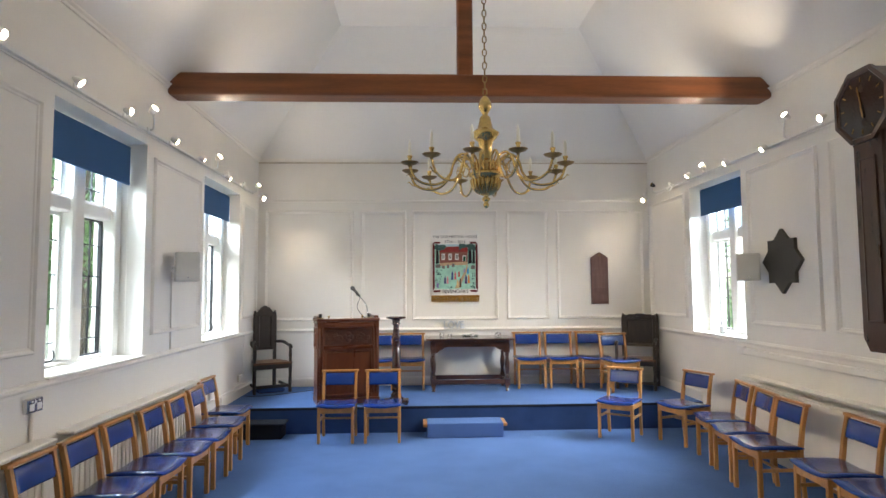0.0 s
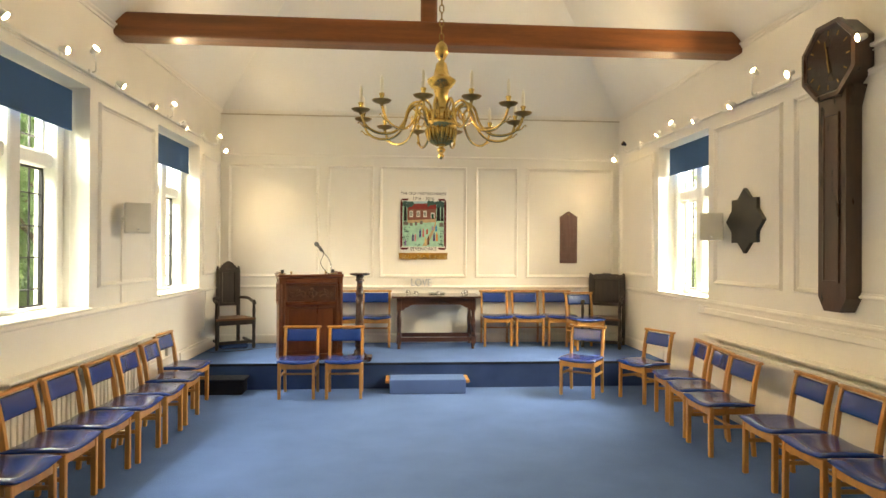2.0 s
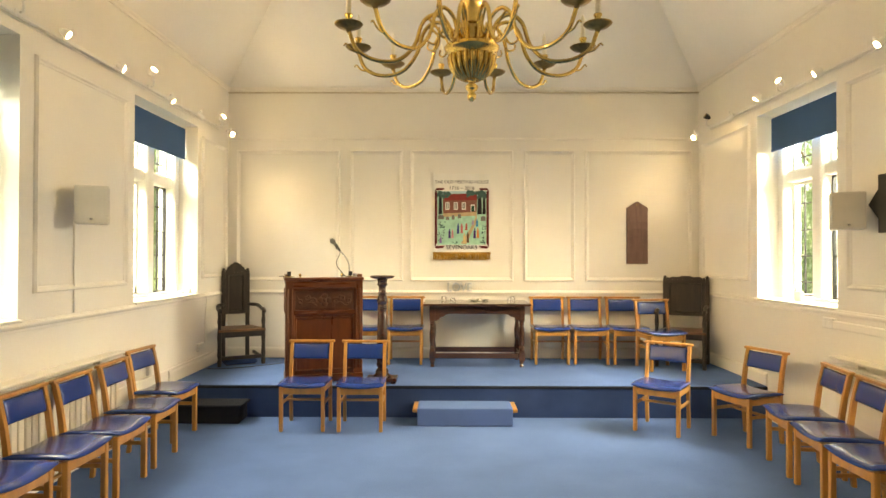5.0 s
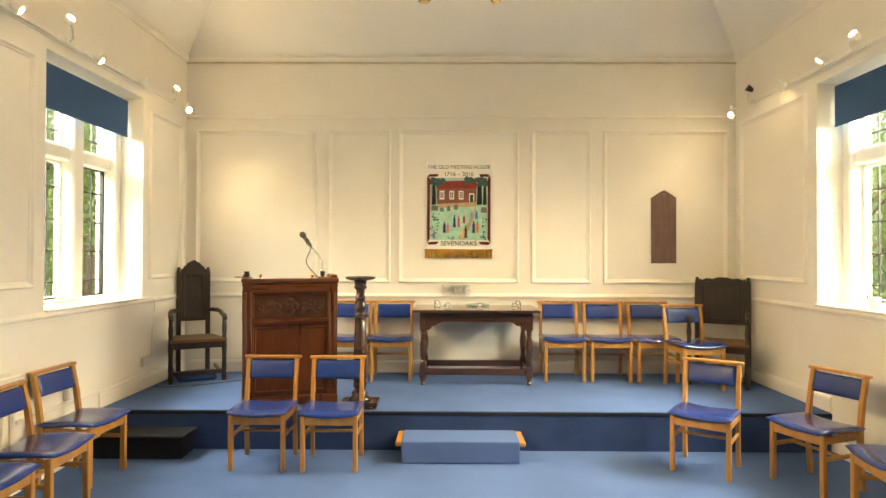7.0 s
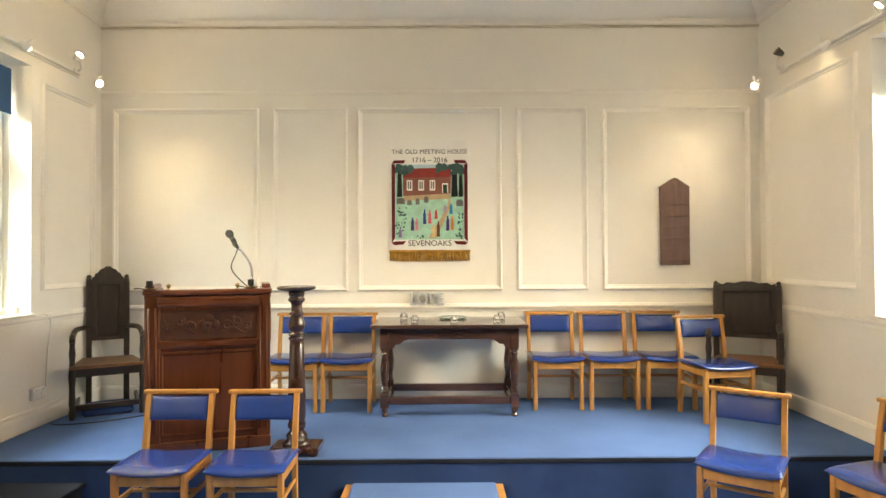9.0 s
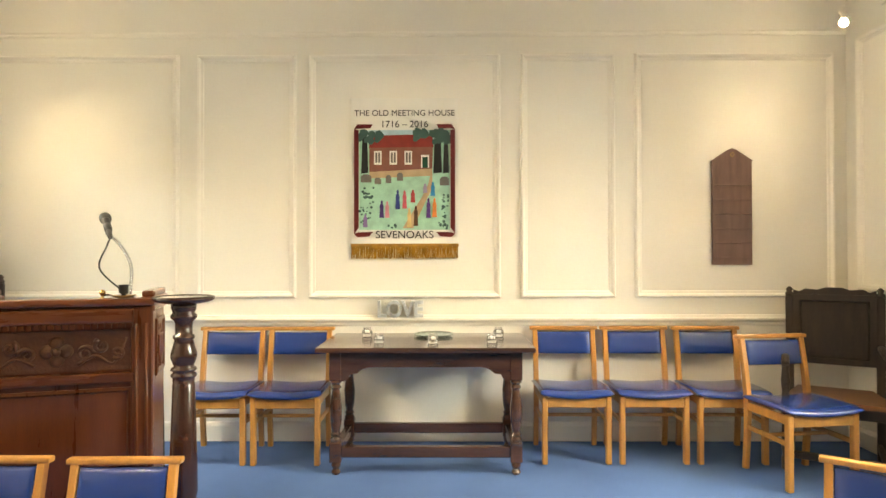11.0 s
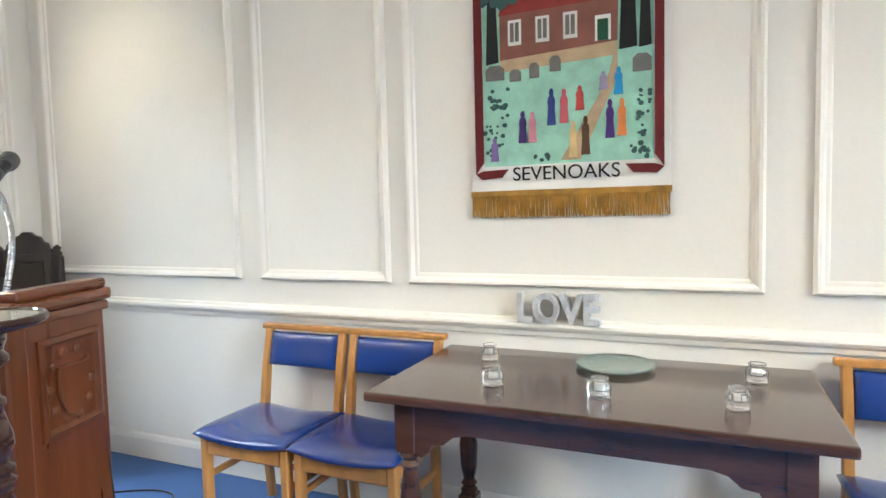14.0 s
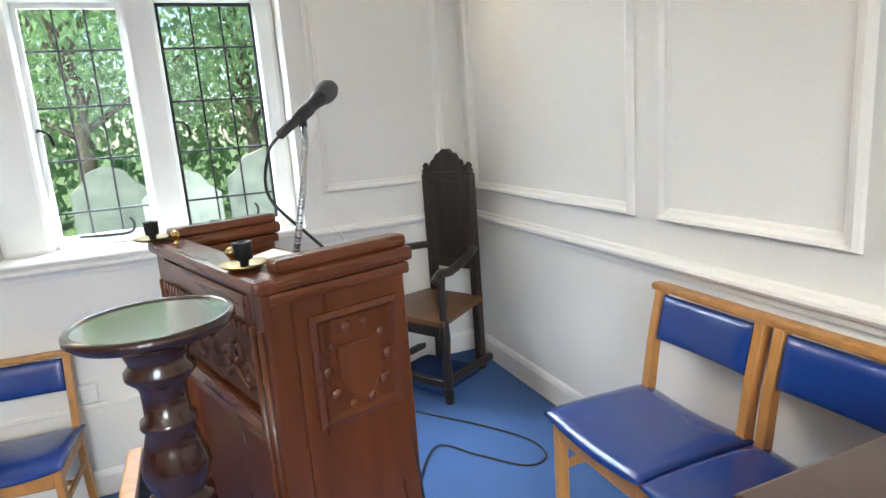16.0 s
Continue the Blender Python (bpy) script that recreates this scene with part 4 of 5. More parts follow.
def speaker(m, u, z, label):
    """A box on a wall arm, turned to face down the hall; the middle of its front is 0.21 m off the wall."""
    to = pose(u, -0.21, z, 0, 0, -64)
    s = thing("wall_speaker", label, "loudspeaker", "wall loudspeakers", m @ to)
    part("cabinet", slab(-0.105, 0.105, 0.004, 0.17, -0.135, 0.135, bevel=0.012, seg=2), GREYBOX, s)
    part("grille", slab(-0.094, 0.094, 0, 0.006, -0.124, 0.124, bevel=0.002), GREYBOX, s)
    part("badge", slab(-0.010, 0.010, -0.003, 0.001, -0.108, -0.097), CHROME, s)
    foot = to.inverted() @ Vector((u + 0.16, -0.001, z))
    part("bracket", tube(B(), [(0, 0.16, 0), foot], 0.014, 8), WHITEMETAL, s, "", True)
    return s


speaker(M_W, 5.69, 1.905, "beige box loudspeaker on the wall between the windows")
speaker(M_E, 5.82, 1.878, "beige box loudspeaker on the wall beside the window")
sc = thing("speaker_conduit", "thin cream cable conduit down the panelled wall", "conduit", m=M_W)
part("conduit", tube(B(), [(5.83, -0.009, 1.86), (5.83, -0.009, 1.14)], 0.008, 8), TRIM, sc, "", True)

star = thing("star_plaque", "dark eight-pointed star plaque on the wall", "plaque", m=M_E)
R1, R2 = 0.305, 0.225
pts = []
for k in range(8):
    a = math.pi / 4 * k
    if k % 2 == 0:
        pts.append((5.57 + R1 * math.cos(a), 1.922 + R1 * math.sin(a)))
    else:
        sx, sz = (1 if math.cos(a) > 0 else -1), (1 if math.sin(a) > 0 else -1)
        q, n_ = 0.205, 0.105
        c1, c2 = (5.57 + sx * q, 1.922 + sz * n_), (5.57 + sx * n_, 1.922 + sz * q)
        corner = (5.57 + sx * q, 1.922 + sz * q)
        pts += [c1, corner, c2] if k in (1, 5) else [c2, corner, c1]
bm = prism(B(), pts, -0.035, -0.001)
part("plaque", bm, STAR, star)

clock = thing("tavern_clock", "dark octagonal tavern clock with a long trunk on the wall", "clock", m=M_E)
cy, cz, cr = 4.315, 3.02, 0.285
octo = lambda r: [(cy + r * math.cos(math.pi / 4 * k + math.pi / 8), cz + r * math.sin(math.pi / 4 * k + math.pi / 8)) for k in range(8)]
part("hood", prism(B(), octo(cr), -0.13, -0.001), CLOCK, clock)
bm = B()
rings = []
for r, d in ((cr + 0.012, 0.12), (cr + 0.012, 0.15), (cr - 0.02, 0.155), (cr - 0.035, 0.137)):
    rings.append([bm.verts.new((x, -d, z)) for x, z in octo(r)])
for a, b in zip(rings, rings[1:]):
    for i in range(8):
        bm.faces.new((a[i], a[(i + 1) % 8], b[(i + 1) % 8], b[i]))
part("bezel", bm, CLOCK, clock)
part("dial", prism(B(), octo(cr - 0.034), -0.138, -0.128), DIAL, clock, "black dial with worn gilt hands")
part("minute_hand", prism(B(), [(cy - 0.006, cz), (cy + 0.006, cz), (cy + 0.035, cz + 0.13), (cy + 0.03, cz + 0.15), (cy + 0.022, cz + 0.13)], -0.145, -0.142), DULLBRASS, clock)
part("hour_hand", prism(B(), [(cy - 0.007, cz), (cy + 0.007, cz), (cy - 0.012, cz - 0.09), (cy - 0.022, cz - 0.10), (cy - 0.024, cz - 0.08)], -0.149, -0.146), DULLBRASS, clock)
for k in range(12):
    a = math.pi / 6 * k
    part("hour_mark", slab(-0.005, 0.005, -0.1405, -0.1385, 0.18, 0.215, m=Matrix.Translation((cy, 0, cz)) @ pose(0, 0, 0, 0, math.degrees(a), 0)), DULLBRASS, clock)
t0, t1 = cy - 0.155, cy + 0.125
part("trunk", prism(B(), [(t0, 2.80), (t1, 2.80), (t1, 1.30), (t1 - 0.06, 1.20), (t0 + 0.06, 1.20), (t0, 1.30)], -0.12, -0.001), CLOCK, clock)
part("trunk_door", slab(t0 + 0.07, t1 - 0.07, -0.128, -0.119, 1.42, 2.62, bevel=0.004), CLOCK, clock, "long trunk door")
part("door_bead", moulding(B(), t0 + 0.06, t1 - 0.06, 1.41, 2.63, [(0, 0), (0, 0.012), (0.012, 0.014), (0.02, 0.006)], Matrix.Translation((0, -0.12, 0))), CLOCK, clock)
for s in (-1, 1):
    part("bracket_ear", prism(B(), [((t0 + t1) / 2 + s * 0.142, 2.80), ((t0 + t1) / 2 + s * 0.19, 2.80), ((t0 + t1) / 2 + s * 0.142, 2.66)], -0.10, -0.001), CLOCK, clock)

hb = thing("hymn_board", "dark wooden hymn board with a pointed top, hung on the wall", "hymn board", m=M_N)
hx0, hx1, hz0, hz1 = 2.925, 3.178, 1.458, 2.13
part("board", prism(B(), [(hx0, hz0), (hx1, hz0), (hx1, hz1), (hx1 + 0.008, hz1 + 0.005), ((hx0 + hx1) / 2 + 0.03, 2.205), ((hx0 + hx1) / 2, 2.218), ((hx0 + hx1) / 2 - 0.03, 2.205), (hx0 - 0.008, hz1 + 0.005), (hx0, hz1)], -0.026, -0.002), HYMN, hb)
for k in range(6):
    z = 1.50 + 0.094 * k
    part("slat", slab(hx0 + 0.012, hx1 - 0.012, -0.036, -0.026, z, z + 0.010, bevel=0.002), HYMN, hb)
part("ring", tube(B(), [((hx0 + hx1) / 2 + 0.012 * math.cos(a), -0.028, 2.175 + 0.012 * math.sin(a)) for a in [i * 0.55 for i in range(12)]], 0.0025, 6), DULLBRASS, hb, "brass hanging ring", True)

lv = thing("love_sign", "silver block letters spelling love, standing on the dado rail", "sign", m=pose(0.90, YB - 0.030, 1.117))
words("letters", "LOVE", 0.147, SILVER, lv, pose(-0.012, 0, 0.0515, 90) @ Matrix.Diagonal((0.85, 1, 1, 1)), 0.018).data.offset = 0.004

# ---- banner: flat needlework, built in layers ----
bn = thing("banner", "white embroidered banner of a red brick meeting house, gold fringe", "banner", m=pose(0.567, YB - 0.012, 1.50))
BW, BH = 0.70, 1.055
red = cloth("banner_maroon", (0.13, 0.012, 0.014))
mint = cloth("banner_mint", (0.33, 0.62, 0.49))
skyc = cloth("banner_sky", (0.42, 0.60, 0.68))
roofc = cloth("banner_roof", (0.27, 0.035, 0.03))
brickc = cloth("banner_brick", (0.24, 0.095, 0.07))
leafc = cloth("banner_leaf", (0.045, 0.11, 0.10))
trunkc = cloth("banner_trunk", (0.012, 0.014, 0.014))
sandc = cloth("banner_sand", (0.50, 0.36, 0.22))
stonec = cloth("banner_stone", (0.17, 0.16, 0.15))
greenc = cloth("banner_door", (0.01, 0.07, 0.04))
inkc = cloth("banner_ink", (0.015, 0.012, 0.014))


def patch(name, outline, layer, material, label=""):
    """A flat cloth piece; outline in fractions of the banner's width and height from its lower left."""
    return part(name, prism(B(), [(x * BW, z * BH) for x, z in outline], -0.003 - 0.0012 * layer, -0.001), material, bn, label)


R = lambda x0, x1, z0, z1: [(x0, z0), (x1, z0), (x1, z1), (x0, z1)]
part("ground_cloth", slab(0, BW, -0.003, 0.002, 0.085, BH, bevel=0.001), LINEN, bn)
part("hanging_rod", tube(B(), [(-0.005, 0.004, BH - 0.008), (BW + 0.005, 0.004, BH - 0.008)], 0.007, 8), LINEN, bn, "", True)
patch("lawn", R(0.075, 0.925, 0.18, 0.80), 1, mint)
patch("sky", R(0.10, 0.90, 0.74, 0.80), 2, skyc)
patch("house_wall", [(0.17, 0.54), (0.76, 0.56), (0.765, 0.695), (0.17, 0.69)], 3, brickc)
patch("house_roof", [(0.165, 0.69), (0.77, 0.695), (0.76, 0.775), (0.19, 0.765)], 3, roofc)
patch("path", [(0.17, 0.50), (0.74, 0.515), (0.72, 0.46), (0.66, 0.38), (0.48, 0.19), (0.58, 0.19), (0.70, 0.36), (0.76, 0.44), (0.76, 0.56), (0.17, 0.54)], 2, sandc)
for x in (0.215, 0.36, 0.50):
    w = patch("house_window", R(x, x + 0.07, 0.585, 0.67), 4, LINEN)
    part("glazing", slab((x + 0.012) * BW, (x + 0.031) * BW, -0.0105, -0.008, 0.597 * BH, 0.66 * BH), stonec, w)
    part("glazing", slab((x + 0.039) * BW, (x + 0.058) * BW, -0.0105, -0.008, 0.597 * BH, 0.66 * BH), stonec, w)
patch("house_doorcase", R(0.655, 0.73, 0.565, 0.645), 4, LINEN)
patch("house_door", R(0.667, 0.718, 0.565, 0.632), 5, greenc)
for x, w in ((0.10, 0.055), (0.775, 0.07), (0.865, 0.045)):
    patch("tree_trunk", [(x - 0.006, 0.53), (x + w + 0.006, 0.535), (x + w, 0.64), (x + w - 0.006, 0.76), (x + 0.006, 0.76), (x, 0.64)], 5, trunkc)
rb = random.Random(5)
for cx, cz_, n, sx in ((0.17, 0.755, 15, 0.10), (0.73, 0.77, 14, 0.13), (0.84, 0.75, 14, 0.09)):
    for k in range(n):
        x, z, r = cx + rb.uniform(-1, 1) * sx, cz_ + rb.uniform(-0.028, 0.03), rb.uniform(0.024, 0.042)
        patch("foliage", [(x + r * (1 + 0.25 * math.cos(3 * a)) * math.cos(a), z + 0.66 * r * math.sin(a)) for a in [i * 0.698 for i in range(9)]], 6 + 0.05 * k, leafc)
for x, z, w, h in ((0.09, 0.475, 0.10, 0.05), (0.22, 0.465, 0.06, 0.04), (0.325, 0.47, 0.05, 0.05), (0.43, 0.485, 0.055, 0.05), (0.83, 0.455, 0.085, 0.055)):
    patch("gravestone", [(x, z), (x + w, z), (x + w, z + h * 0.75), (x + w * 0.75, z + h), (x + w * 0.25, z + h), (x, z + h * 0.75)], 4, stonec)
for cx, cz_, n, sx, sz in ((0.15, 0.35, 26, 0.06, 0.10), (0.88, 0.30, 26, 0.03, 0.10), (0.86, 0.21, 14, 0.05, 0.025), (0.10, 0.27, 10, 0.02, 0.06), (0.40, 0.205, 8, 0.07, 0.012)):
    for k in range(n):
        x, z, r = cx + rb.uniform(-1, 1) * sx, cz_ + rb.uniform(-1, 1) * sz, rb.uniform(0.006, 0.015)
        patch("shrub_stitch", [(x + r * math.cos(a), z + 0.6 * r * math.sin(a)) for a in [i * 1.047 for i in range(6)]], 3 + 0.02 * k, leafc)
FIGURES = ((262, 628, 515, (0.06, 0.03, 0.15)), (298, 628, 520, (0.65, 0.25, 0.30)), (367, 572, 445, (0.03, 0.05, 0.20)), (412, 568, 450, (0.60, 0.12, 0.15)), (467, 528, 445, (0.45, 0.06, 0.06)), (547, 465, 405, (0.35, 0.30, 0.45)), (597, 485, 395, (0.02, 0.25, 0.50)), (568, 630, 500, (0.07, 0.025, 0.16)), (608, 625, 500, (0.75, 0.25, 0.08)), (443, 690, 565, (0.65, 0.48, 0.22)), (486, 682, 550, (0.10, 0.05, 0.025)), (155, 690, 605, (0.22, 0.15, 0.35)))
for k, (fx, f0, f1, col) in enumerate(FIGURES):
    x, z, h = (fx - 62) / 700, 0.83 - (f0 - 20) / 1058, (f0 - f1) / 1058
    patch("stitched_patch", [(x - 0.022, z), (x + 0.022, z), (x + 0.016, z + h * 0.5), (x + 0.019, z + h * 0.62), (x + 0.015, z + h * 0.76), (x + 0.008, z + h * 0.8), (x + 0.011, z + h * 0.9), (x + 0.006, z + h), (x - 0.006, z + h), (x - 0.011, z + h * 0.9), (x - 0.008, z + h * 0.8), (x - 0.015, z + h * 0.76), (x - 0.019, z + h * 0.62), (x - 0.016, z + h * 0.5)], 5, cloth("banner_patch", col))
for s in (0, 1):
    f = lambda pts: [(1 - x, z) for x, z in pts] if s else pts
    patch("ribbon", f([(0.028, 0.155), (0.07, 0.195), (0.07, 0.80), (0.028, 0.805)]), 7, red)
    patch("ribbon", f([(0.028, 0.155), (0.06, 0.135), (0.17, 0.14), (0.205, 0.168), (0.07, 0.165)]), 7.6, red)
    patch("ribbon", f([(0.028, 0.805), (0.06, 0.835), (0.20, 0.835), (0.18, 0.812), (0.07, 0.81)]), 7.6, red)
words("lettering", "THE OLD MEETING HOUSE", 0.0545, inkc, bn, pose(BW * 0.5, -0.0045, BH * 0.905, 90), 0.0012)
words("lettering", "1716 – 2016", 0.062, inkc, bn, pose(BW * 0.5, -0.0075, BH * 0.835, 90), 0.0016)
words("lettering", "SEVENOAKS", 0.070, inkc, bn, pose(BW * 0.5, -0.0065, BH * 0.148, 90), 0.0018)
part("fringe_band", slab(-0.004, BW + 0.004, -0.006, 0.002, 0.078, 0.10, bevel=0.002), GOLDF, bn, "gold fringe band")
bm = B()
for k in range(150):
    x = BW * (k + 0.5) / 150 + rb.uniform(-0.001, 0.001)
    tube(bm, [(x, -0.002, 0.08), (x + rb.uniform(-0.002, 0.002), -0.003 - rb.uniform(0, 0.004), 0.04), (x + rb.uniform(-0.004, 0.004), -0.002, rb.uniform(0.0, 0.010))], 0.0028, 4)
tagged(part("fringe", bm, GOLDF, bn, "gold tasselled fringe"), kind="stuff")

# ---- chandelier ----
ch = thing("chandelier", "brass chandelier with twelve scrolled arms hung on a chain", "chandelier", m=pose(0.848, 4.18, 2.235))
part("body", lathe(B(), [(0.004, 0.0), (0.018, 0.012), (0.022, 0.03), (0.012, 0.04), (0.026, 0.055), (0.030, 0.068), (0.014, 0.082), (0.02, 0.095), (0.06, 0.115), (0.085, 0.145), (0.098, 0.19), (0.098, 0.215), (0.118, 0.225), (0.124, 0.24), (0.10, 0.252), (0.075, 0.262), (0.085, 0.285), (0.082, 0.315), (0.06, 0.335), (0.048, 0.35), (0.044, 0.44), (0.052, 0.452), (0.048, 0.465), (0.072, 0.485), (0.094, 0.515), (0.098, 0.53), (0.075, 0.545), (0.055, 0.56), (0.044, 0.60), (0.036, 0.64), (0.018, 0.66), (0.028, 0.68), (0.046, 0.71), (0.046, 0.735), (0.034, 0.77), (0.014, 0.79), (0.010, 0.80)], 28), BRASS, ch, "", True)
for k in range(20):
    a = 2 * math.pi * k / 20
    c_, s_ = math.cos(a), math.sin(a)
    part("gadroon", tube(B(), spline([(0.03 * c_, 0.03 * s_, 0.098), (0.068 * c_, 0.068 * s_, 0.12), (0.092 * c_, 0.092 * s_, 0.155), (0.099 * c_, 0.099 * s_, 0.20)], 3), 0.008, 6, 0.012), BRASS, ch, "", True)


def arm(a):
    m = pose(0, 0, 0, 0, 0, a)
    ap = part("arm", tube(B(), [m @ p for p in spline([(0.085, 0, 0.25), (0.11, 0, 0.34), (0.17, 0, 0.372), (0.225, 0, 0.33), (0.26, 0, 0.23), (0.33, 0, 0.16), (0.43, 0, 0.15), (0.51, 0, 0.19), (0.545, 0, 0.27)], 5)], 0.0088, 7), BRASS, ch, "", True)
    part("curl", tube(B(), [m @ p for p in spline([(0.20, 0, 0.355), (0.15, 0, 0.30), (0.17, 0, 0.245), (0.205, 0, 0.255), (0.20, 0, 0.28)], 4)], 0.006, 6, 0.004), BRASS, ap, "", True)
    part("leaf_curl", tube(B(), [m @ p for p in spline([(0.49, 0, 0.175), (0.53, 0, 0.185), (0.555, 0, 0.21), (0.565, 0, 0.20)], 4)], 0.005, 6, 0.003), BRASS, ap, "", True)
    mc = m @ Matrix.Translation((0.545, 0, 0.27))
    part("drip_pan", lathe(B(), [(0.008, -0.012), (0.012, 0.0), (0.045, 0.010), (0.058, 0.020), (0.061, 0.024), (0.05, 0.020), (0.012, 0.012)], 18, m=mc), DULLBRASS, ap, "", True)
    part("candle_socket", lathe(B(), [(0.012, 0.012), (0.016, 0.02), (0.011, 0.03), (0.013, 0.05), (0.018, 0.06), (0.017, 0.066), (0.010, 0.066)], 12, m=mc), BRASS, ap, "", True)
    part("candle", lathe(B(), [(0.0115, 0.06), (0.0105, 0.15), (0.006, 0.165), (0.001, 0.178)], 10, m=mc), WAX, ap, "thin white unlit candle", True)


for k in range(12):
    arm(30 * k + 15)
links = int((FLAT - 2.235 - 0.80) / 0.048)
for k in range(links):
    z = 0.81 + 0.0475 * k + 0.012
    pts = [(0.014 * math.sin(t), 0, z + 0.017 * math.cos(t) + (0.014 if math.cos(t) > 0 else -0.014) * 0.6) for t in [i * 2 * math.pi / 10 for i in range(11)]]
    if k % 2:
        pts = [(y, x, w) for x, y, w in pts]
    part("chain_link", tube(B(), pts, 0.0042, 6), DULLBRASS, ch, "", True)

# ---- track lights ----
SPOTW = 22


def track(m, u0, u1, label):
    t = thing("light_track", label, "light track", "light tracks", m)
    part("rail", slab(u0, u1, -0.035, -0.001, 3.035, 3.062, bevel=0.004), WHITEMETAL, t)
    part("cable", tube(B(), spline([(u0, -0.012, 3.01)] + [(u0 + (u1 - u0) * k / 9, -0.012, 3.018 + 0.006 * math.sin(k * 2.1)) for k in range(1, 10)], 3), 0.005, 6), WHITEMETAL, t, "", True)


track(M_W, -1.2, 8.55, "white ceiling track high on the side wall")
track(M_E, -1.2, 8.55, "white ceiling track high on the side wall")


def spot(m, u, z, aim, lit=True, watts=SPOTW, target=None, cone=110):
    """A small spotlight on a curved arm from the track; aim is a direction in the wall's frame."""
    s = thing("spotlight", "small white lit spotlight on a curved arm" if lit else "small unlit spotlight on a curved arm", "spotlight", "track spotlights", m)
    head = Vector((u, -0.145, z))
    foot = Vector((u + 0.16, -0.035, 3.05))
    part("mount", slab(foot.x - 0.04, foot.x + 0.04, -0.05, -0.034, 3.03, 3.067, bevel=0.005), WHITEMETAL, s)
    part("arm", tube(B(), spline([foot, foot + Vector((-0.02, -0.05, 0.03 if z < 3.08 else 0.01)), (foot + head) / 2 + Vector((0, -0.02, 0.03)), head + Vector((0.02, 0.02, 0.01))], 5), 0.009, 7), WHITEMETAL, s, "", True)
    d = Vector(aim).normalized() if target is None else (m.inverted() @ Vector(target) - head).normalized()
    mr = Matrix.Translation(head) @ Vector((0, 0, 1)).rotation_difference(d).to_matrix().to_4x4()
    part("head", lathe(B(), [(0.010, -0.045), (0.018, -0.04), (0.026, -0.01), (0.031, 0.015), (0.031, 0.02), (0.027, 0.02), (0.025, 0.012)], 16, m=mr), WHITEMETAL if lit else IRON, s, "", True)
    part("bulb", lathe(B(), [(0.025, 0.012), (0.024, 0.018), (0.015, 0.024), (0.003, 0.026)], 14, m=mr), LAMPGLOW if lit else DULLBRASS, s, "glowing lamp" if lit else "", True)
    if lit:
        la = new("spot_lamp", bpy.data.lights.new("spot_lamp", "SPOT"))
        la.data.energy, la.data.color, la.data.spot_size, la.data.spot_blend, la.data.shadow_soft_size = watts, (1.0, 0.88, 0.70), radians(cone), 0.9, 0.03
        wp = m @ (head + d * 0.05)
        wd = (m.to_3x3() @ d)
        la.matrix_world = look(wp, wp + wd)


# First two lamps of each row are unseen additions that brighten the near floor
LEFT = [(2.1, 3.03), (3.2, 3.03), (3.94, 3.03), (4.62, 3.04), (5.04, 3.18), (5.5, 3.03), (6.19, 3.015), (6.69, 3.145), (7.05, 2.985), (8.32, 3.115)]
RIGHT = [(2.1, 3.03), (3.3, 3.03), (4.0, 3.08), (4.75, 3.055), (5.22, 3.21), (5.6, 3.0), (6.3, 3.01), (6.83, 3.09), (7.22, 3.05)]
AIMS = {(1, 2.1): (1.6, 3.0, 0), (2, 2.1): (0.2, 3.2, 0), (1, 3.94): (1.8, 4.8, 0), (1, 6.19): (2.6, 8.3, PZ), (1, 7.05): (1.7, 8.4, PZ), (2, 6.3): (0.0, 8.3, PZ), (2, 7.22): (1.6, 8.3, PZ), (1, 5.5): (2.8, 7.0, 0), (2, 5.6): (0.6, 6.2, 0)}
for m, rows, seed in ((M_W, LEFT, 1), (M_E, RIGHT, 2)):
    rs = random.Random(seed)
    for u, z in rows:
        if z > 3.08:
            spot(m, u, z, (rs.uniform(-0.3, 0.1), -0.8, 0.55), watts=5 if u > 8 else (18 if seed == 1 else 28) if 4.9 < u < 6.9 else SPOTW)
        else:
            goal = AIMS.get((seed, u))
            spot(m, u, z, (rs.uniform(-0.5, 0.3), -0.8, rs.uniform(-0.45, -0.1)), target=goal, cone=75 if goal else 110, watts=(52 if goal[2] == 0 else 34) if goal else SPOTW)
spot(M_W, 8.60, 2.985, (-0.5, -0.75, -0.3), watts=4)
spot(M_W, 7.73, 2.985, None, watts=13, target=(-1.16, YB, 1.98), cone=50)
spot(M_E, 7.77, 2.98, None, watts=8, target=(3.1, YB, 2.2), cone=44)
spot(M_E, 8.33, 3.13, (0, -0.7, 0.4), lit=False)
spot(M_E, 8.68, 2.965, (-0.4, -0.75, -0.4), watts=6)

# ---- cables ----
wc = thing("wall_cable", "thin pale cable drooping down the wall to a socket", "cable", m=M_W)
part("cable", tube(B(), spline([(8.02, -0.012, 1.10), (8.12, -0.03, 1.13), (8.18, -0.03, 1.05), (8.16, -0.02, 0.85), (8.10, -0.045, 0.60)], 6), 0.005, 6), TRIM, wc, "", True)
cb = thing("floor_cable", "loose black cable lying on the platform carpet", "cable", m=pose(0, 0, PZ))
part("cable", tube(B(), spline([(-0.62, 7.93, 0.006), (-0.78, 8.08, 0.006), (-1.04, 8.27, 0.006), (-0.90, 8.39, 0.006), (-0.74, 8.52, 0.006), (-0.76, 8.62, 0.006), (-0.90, 8.625, 0.006), (-1.10, 8.51, 0.006), (-1.30, 8.36, 0.006), (-1.55, 8.18, 0.006), (-1.80, 8.10, 0.006), (-1.91, 8.14, 0.01)], 7), 0.0042, 6), BLACK, cb, "", True)

# ---- churchyard outside the windows ----
rt = random.Random(11)


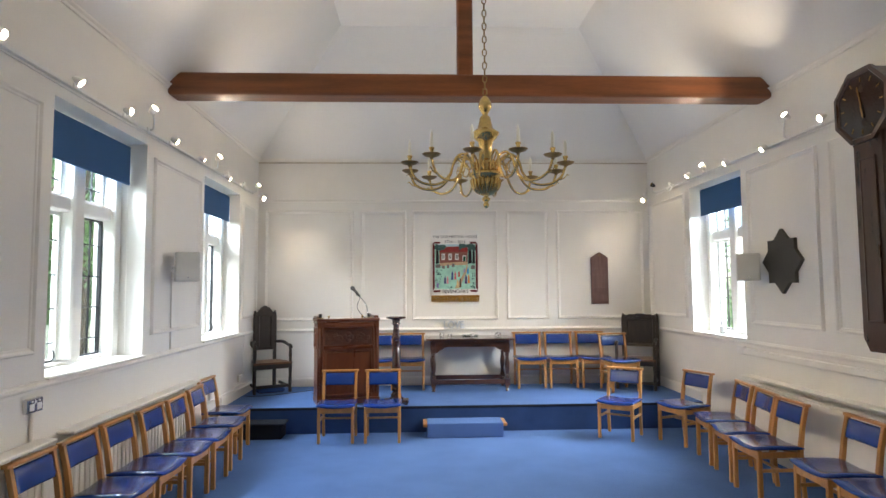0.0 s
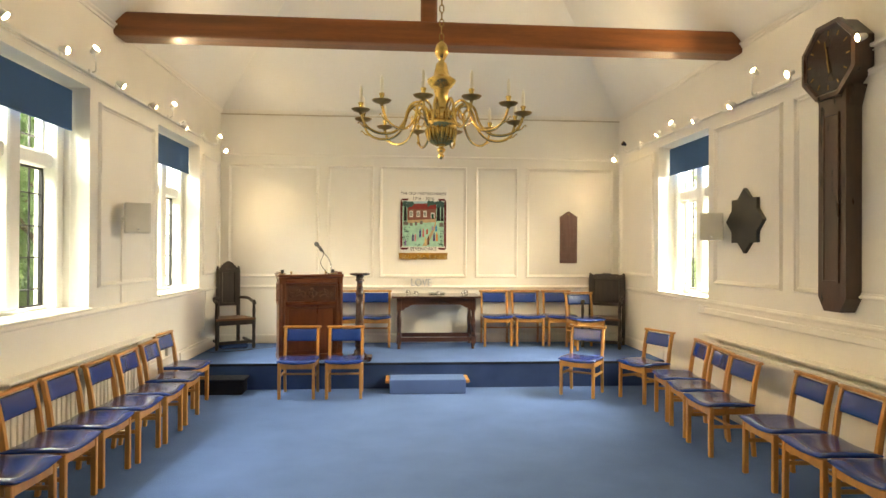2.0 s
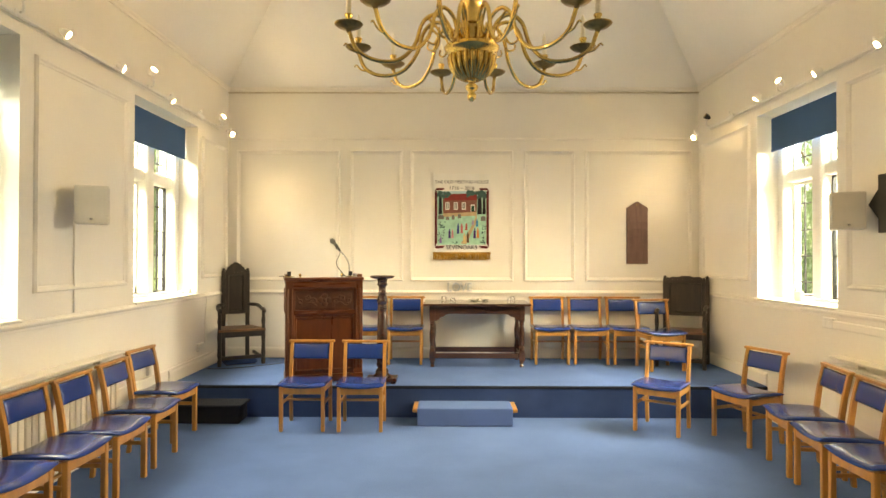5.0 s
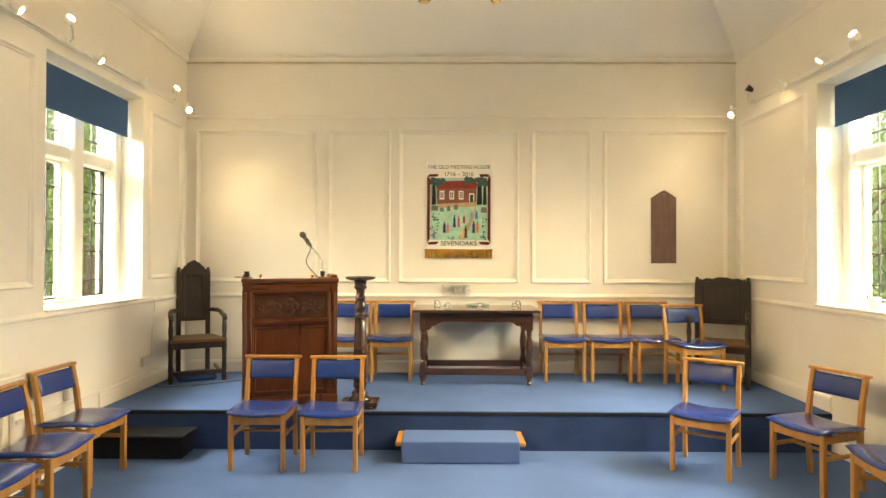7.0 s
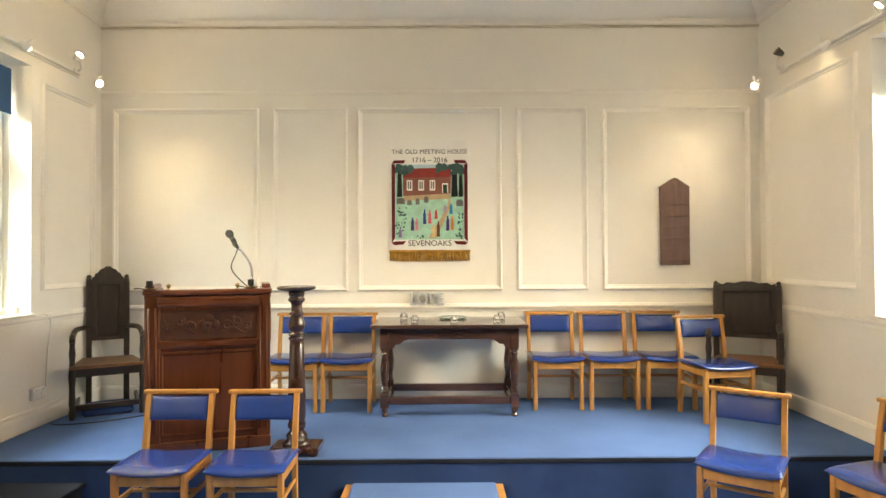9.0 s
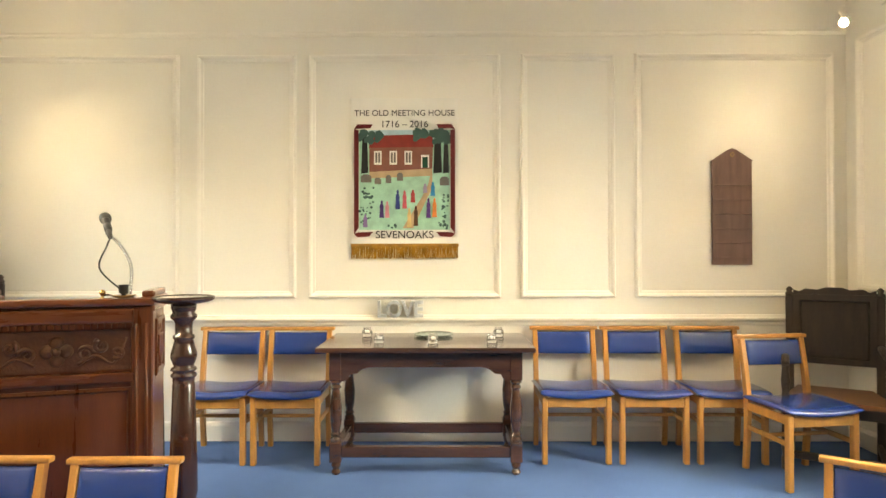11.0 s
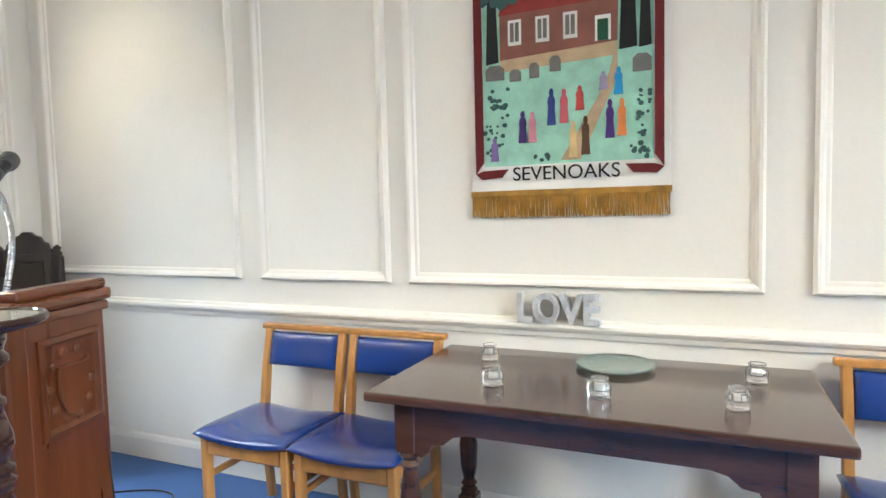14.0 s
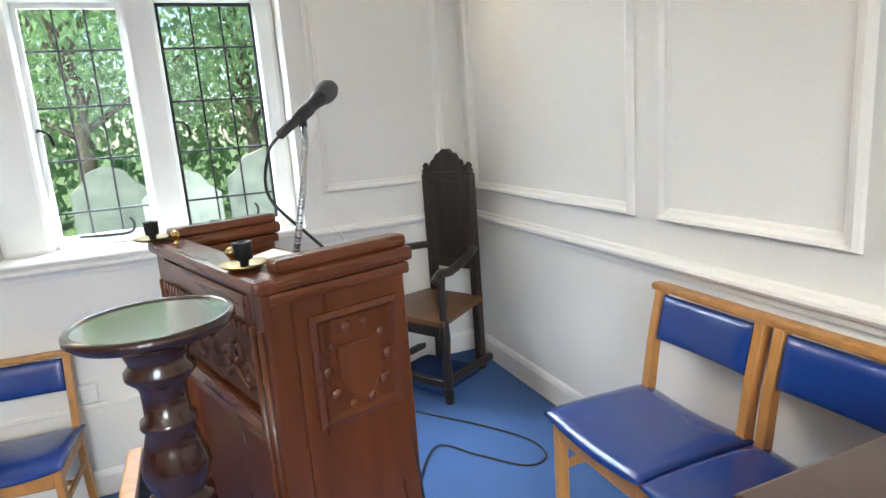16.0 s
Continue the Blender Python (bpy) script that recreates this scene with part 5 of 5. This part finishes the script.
def tree(x, y, h, spread, n, seed):
    r = random.Random(seed)
    t = thing("tree", "leafy green broadleaf tree in the churchyard", "tree", "churchyard trees", pose(x, y, -0.06))
    bm = tube(B(), spline([(0, 0, -0.1), (0.06, 0.03, h * 0.25), (-0.05, 0.05, h * 0.55), (0.1, 0, h * 0.9)], 4), 0.16, 9, 0.04)
    tips = []
    for k in range(9):
        a, z = r.uniform(0, 6.28), h * r.uniform(0.3, 0.8)
        e = Vector((math.cos(a) * spread * r.uniform(0.5, 0.9), math.sin(a) * spread * r.uniform(0.5, 0.9), z + r.uniform(0.2, 1.0)))
        tube(bm, spline([(0, 0, z * 0.8), (e.x * 0.5, e.y * 0.5, z + 0.1), e], 3), 0.05, 6, 0.012)
        tips.append(e)
    part("trunk", bm, BARK, t, "", True)
    verts, faces = [], []
    clumps = [Vector(e) + Vector((r.gauss(0, 0.35), r.gauss(0, 0.35), r.gauss(0, 0.3))) for e in tips for _ in range(3)] + [Vector((r.gauss(0, spread * 0.4), r.gauss(0, spread * 0.4), h * r.uniform(0.35, 1.0))) for _ in range(22)]
    for k in range(n):
        c = r.choice(clumps)
        p = c + Vector((r.gauss(0, 0.42), r.gauss(0, 0.42), r.gauss(0, 0.34)))
        q = Euler((r.uniform(0, 6), r.uniform(0, 6), r.uniform(0, 6))).to_matrix()
        s = r.uniform(0.04, 0.085)
        i = len(verts)
        verts += [p + q @ Vector(v) * s for v in ((-1, 0, 0), (0, -0.5, 0.12), (1, 0, 0), (0, 0.5, 0.12))]
        faces.append((i, i + 1, i + 2, i + 3))
    me = bpy.data.meshes.new("crown")
    me.from_pydata(verts, [], faces)
    me.materials.append(LEAF)
    c = new("crown", me)
    c.parent = t
    tagged(c, "crown of small green leaves")


for k, (x, y) in enumerate(((-9.5, 3.5), (-8.5, 6.2), (-10.5, 8.6), (-8.0, 10.8), (-9.0, 13.5), (-11.5, 16.5), (-7.5, 17.5), (-12, 5.0), (-13, 11.5), (-10, 20.5), (-9.6, 15.4), (-12.5, 20.0), (-8.6, 23.5), (-11.5, 25.5), (-6.8, 13.2), (-7.2, 15.9), (-6.0, 18.6), (-6.6, 21.5))):
    tree(x, y, 5.0 + 0.5 * (k % 3), 1.9, 6500, 20 + k)
for k, (x, y) in enumerate(((11.5, 9.5), (12.5, 13.5), (10.5, 17.0), (14.0, 20.0), (13.5, 11.5))):
    tree(x, y, 4.6 + 0.5 * (k % 3), 1.9, 5000, 50 + k)
for side, x0 in ((-1, -14.5), (1, 16.5)):
    verts, faces = [], []
    for k in range(14000):
        p = Vector((x0 + rt.gauss(0, 0.5), rt.uniform(-2, 30), abs(rt.gauss(1.9, 1.5))))
        q = Euler((rt.uniform(0, 6), rt.uniform(0, 6), rt.uniform(0, 6))).to_matrix()
        s = rt.uniform(0.10, 0.2)
        i = len(verts)
        verts += [p + q @ Vector(v) * s for v in ((-1, 0, 0), (0, -0.5, 0.12), (1, 0, 0), (0, 0.5, 0.12))]
        faces.append((i, i + 1, i + 2, i + 3))
    me = bpy.data.meshes.new("hedge")
    me.from_pydata(verts, [], faces)
    me.materials.append(LEAF)
    tagged(new("hedge", me), "dense green hedge at the churchyard edge", "hedge", kind="stuff")
for k, (x, y, h, w) in enumerate(((-5.6, 7.4, 1.25, 0.62), (-6.4, 8.3, 1.35, 0.7), (-5.2, 9.3, 1.15, 0.6), (-6.9, 6.6, 1.3, 0.65), (-5.4, 5.2, 1.2, 0.6), (-6.5, 10.6, 1.3, 0.66), (-6.0, 12.3, 1.2, 0.6), (8.0, 10.2, 1.2, 0.6), (8.8, 12.0, 1.25, 0.65))):
    hs = thing("gravestone", "weathered grey headstone standing in the grass", "gravestone", "gravestones", pose(x, y, -0.06, rt.uniform(-4, 4), 0, 90 + rt.uniform(-12, 12)))
    h, w = h * 1.12, w * 1.2
    pr = [(-w / 2, -0.05), (w / 2, -0.05), (w / 2, h * 0.8), (w * 0.36, h * 0.86), (w * 0.25, h * 0.95), (0, h), (-w * 0.25, h * 0.95), (-w * 0.36, h * 0.86), (-w / 2, h * 0.8)]
    part("stone", prism(B(), pr, -0.06, 0.06), STONE, hs)
for nm, x0, x1 in (("path_west", -5.1, -2.6), ("path_east", 4.4, 7.2)):
    tagged(part(nm, slab(x0, x1, -20, 40, -0.10, -0.045, bevel=0.01), PATHM), "pale gravel path beside the building", "path", kind="structure")
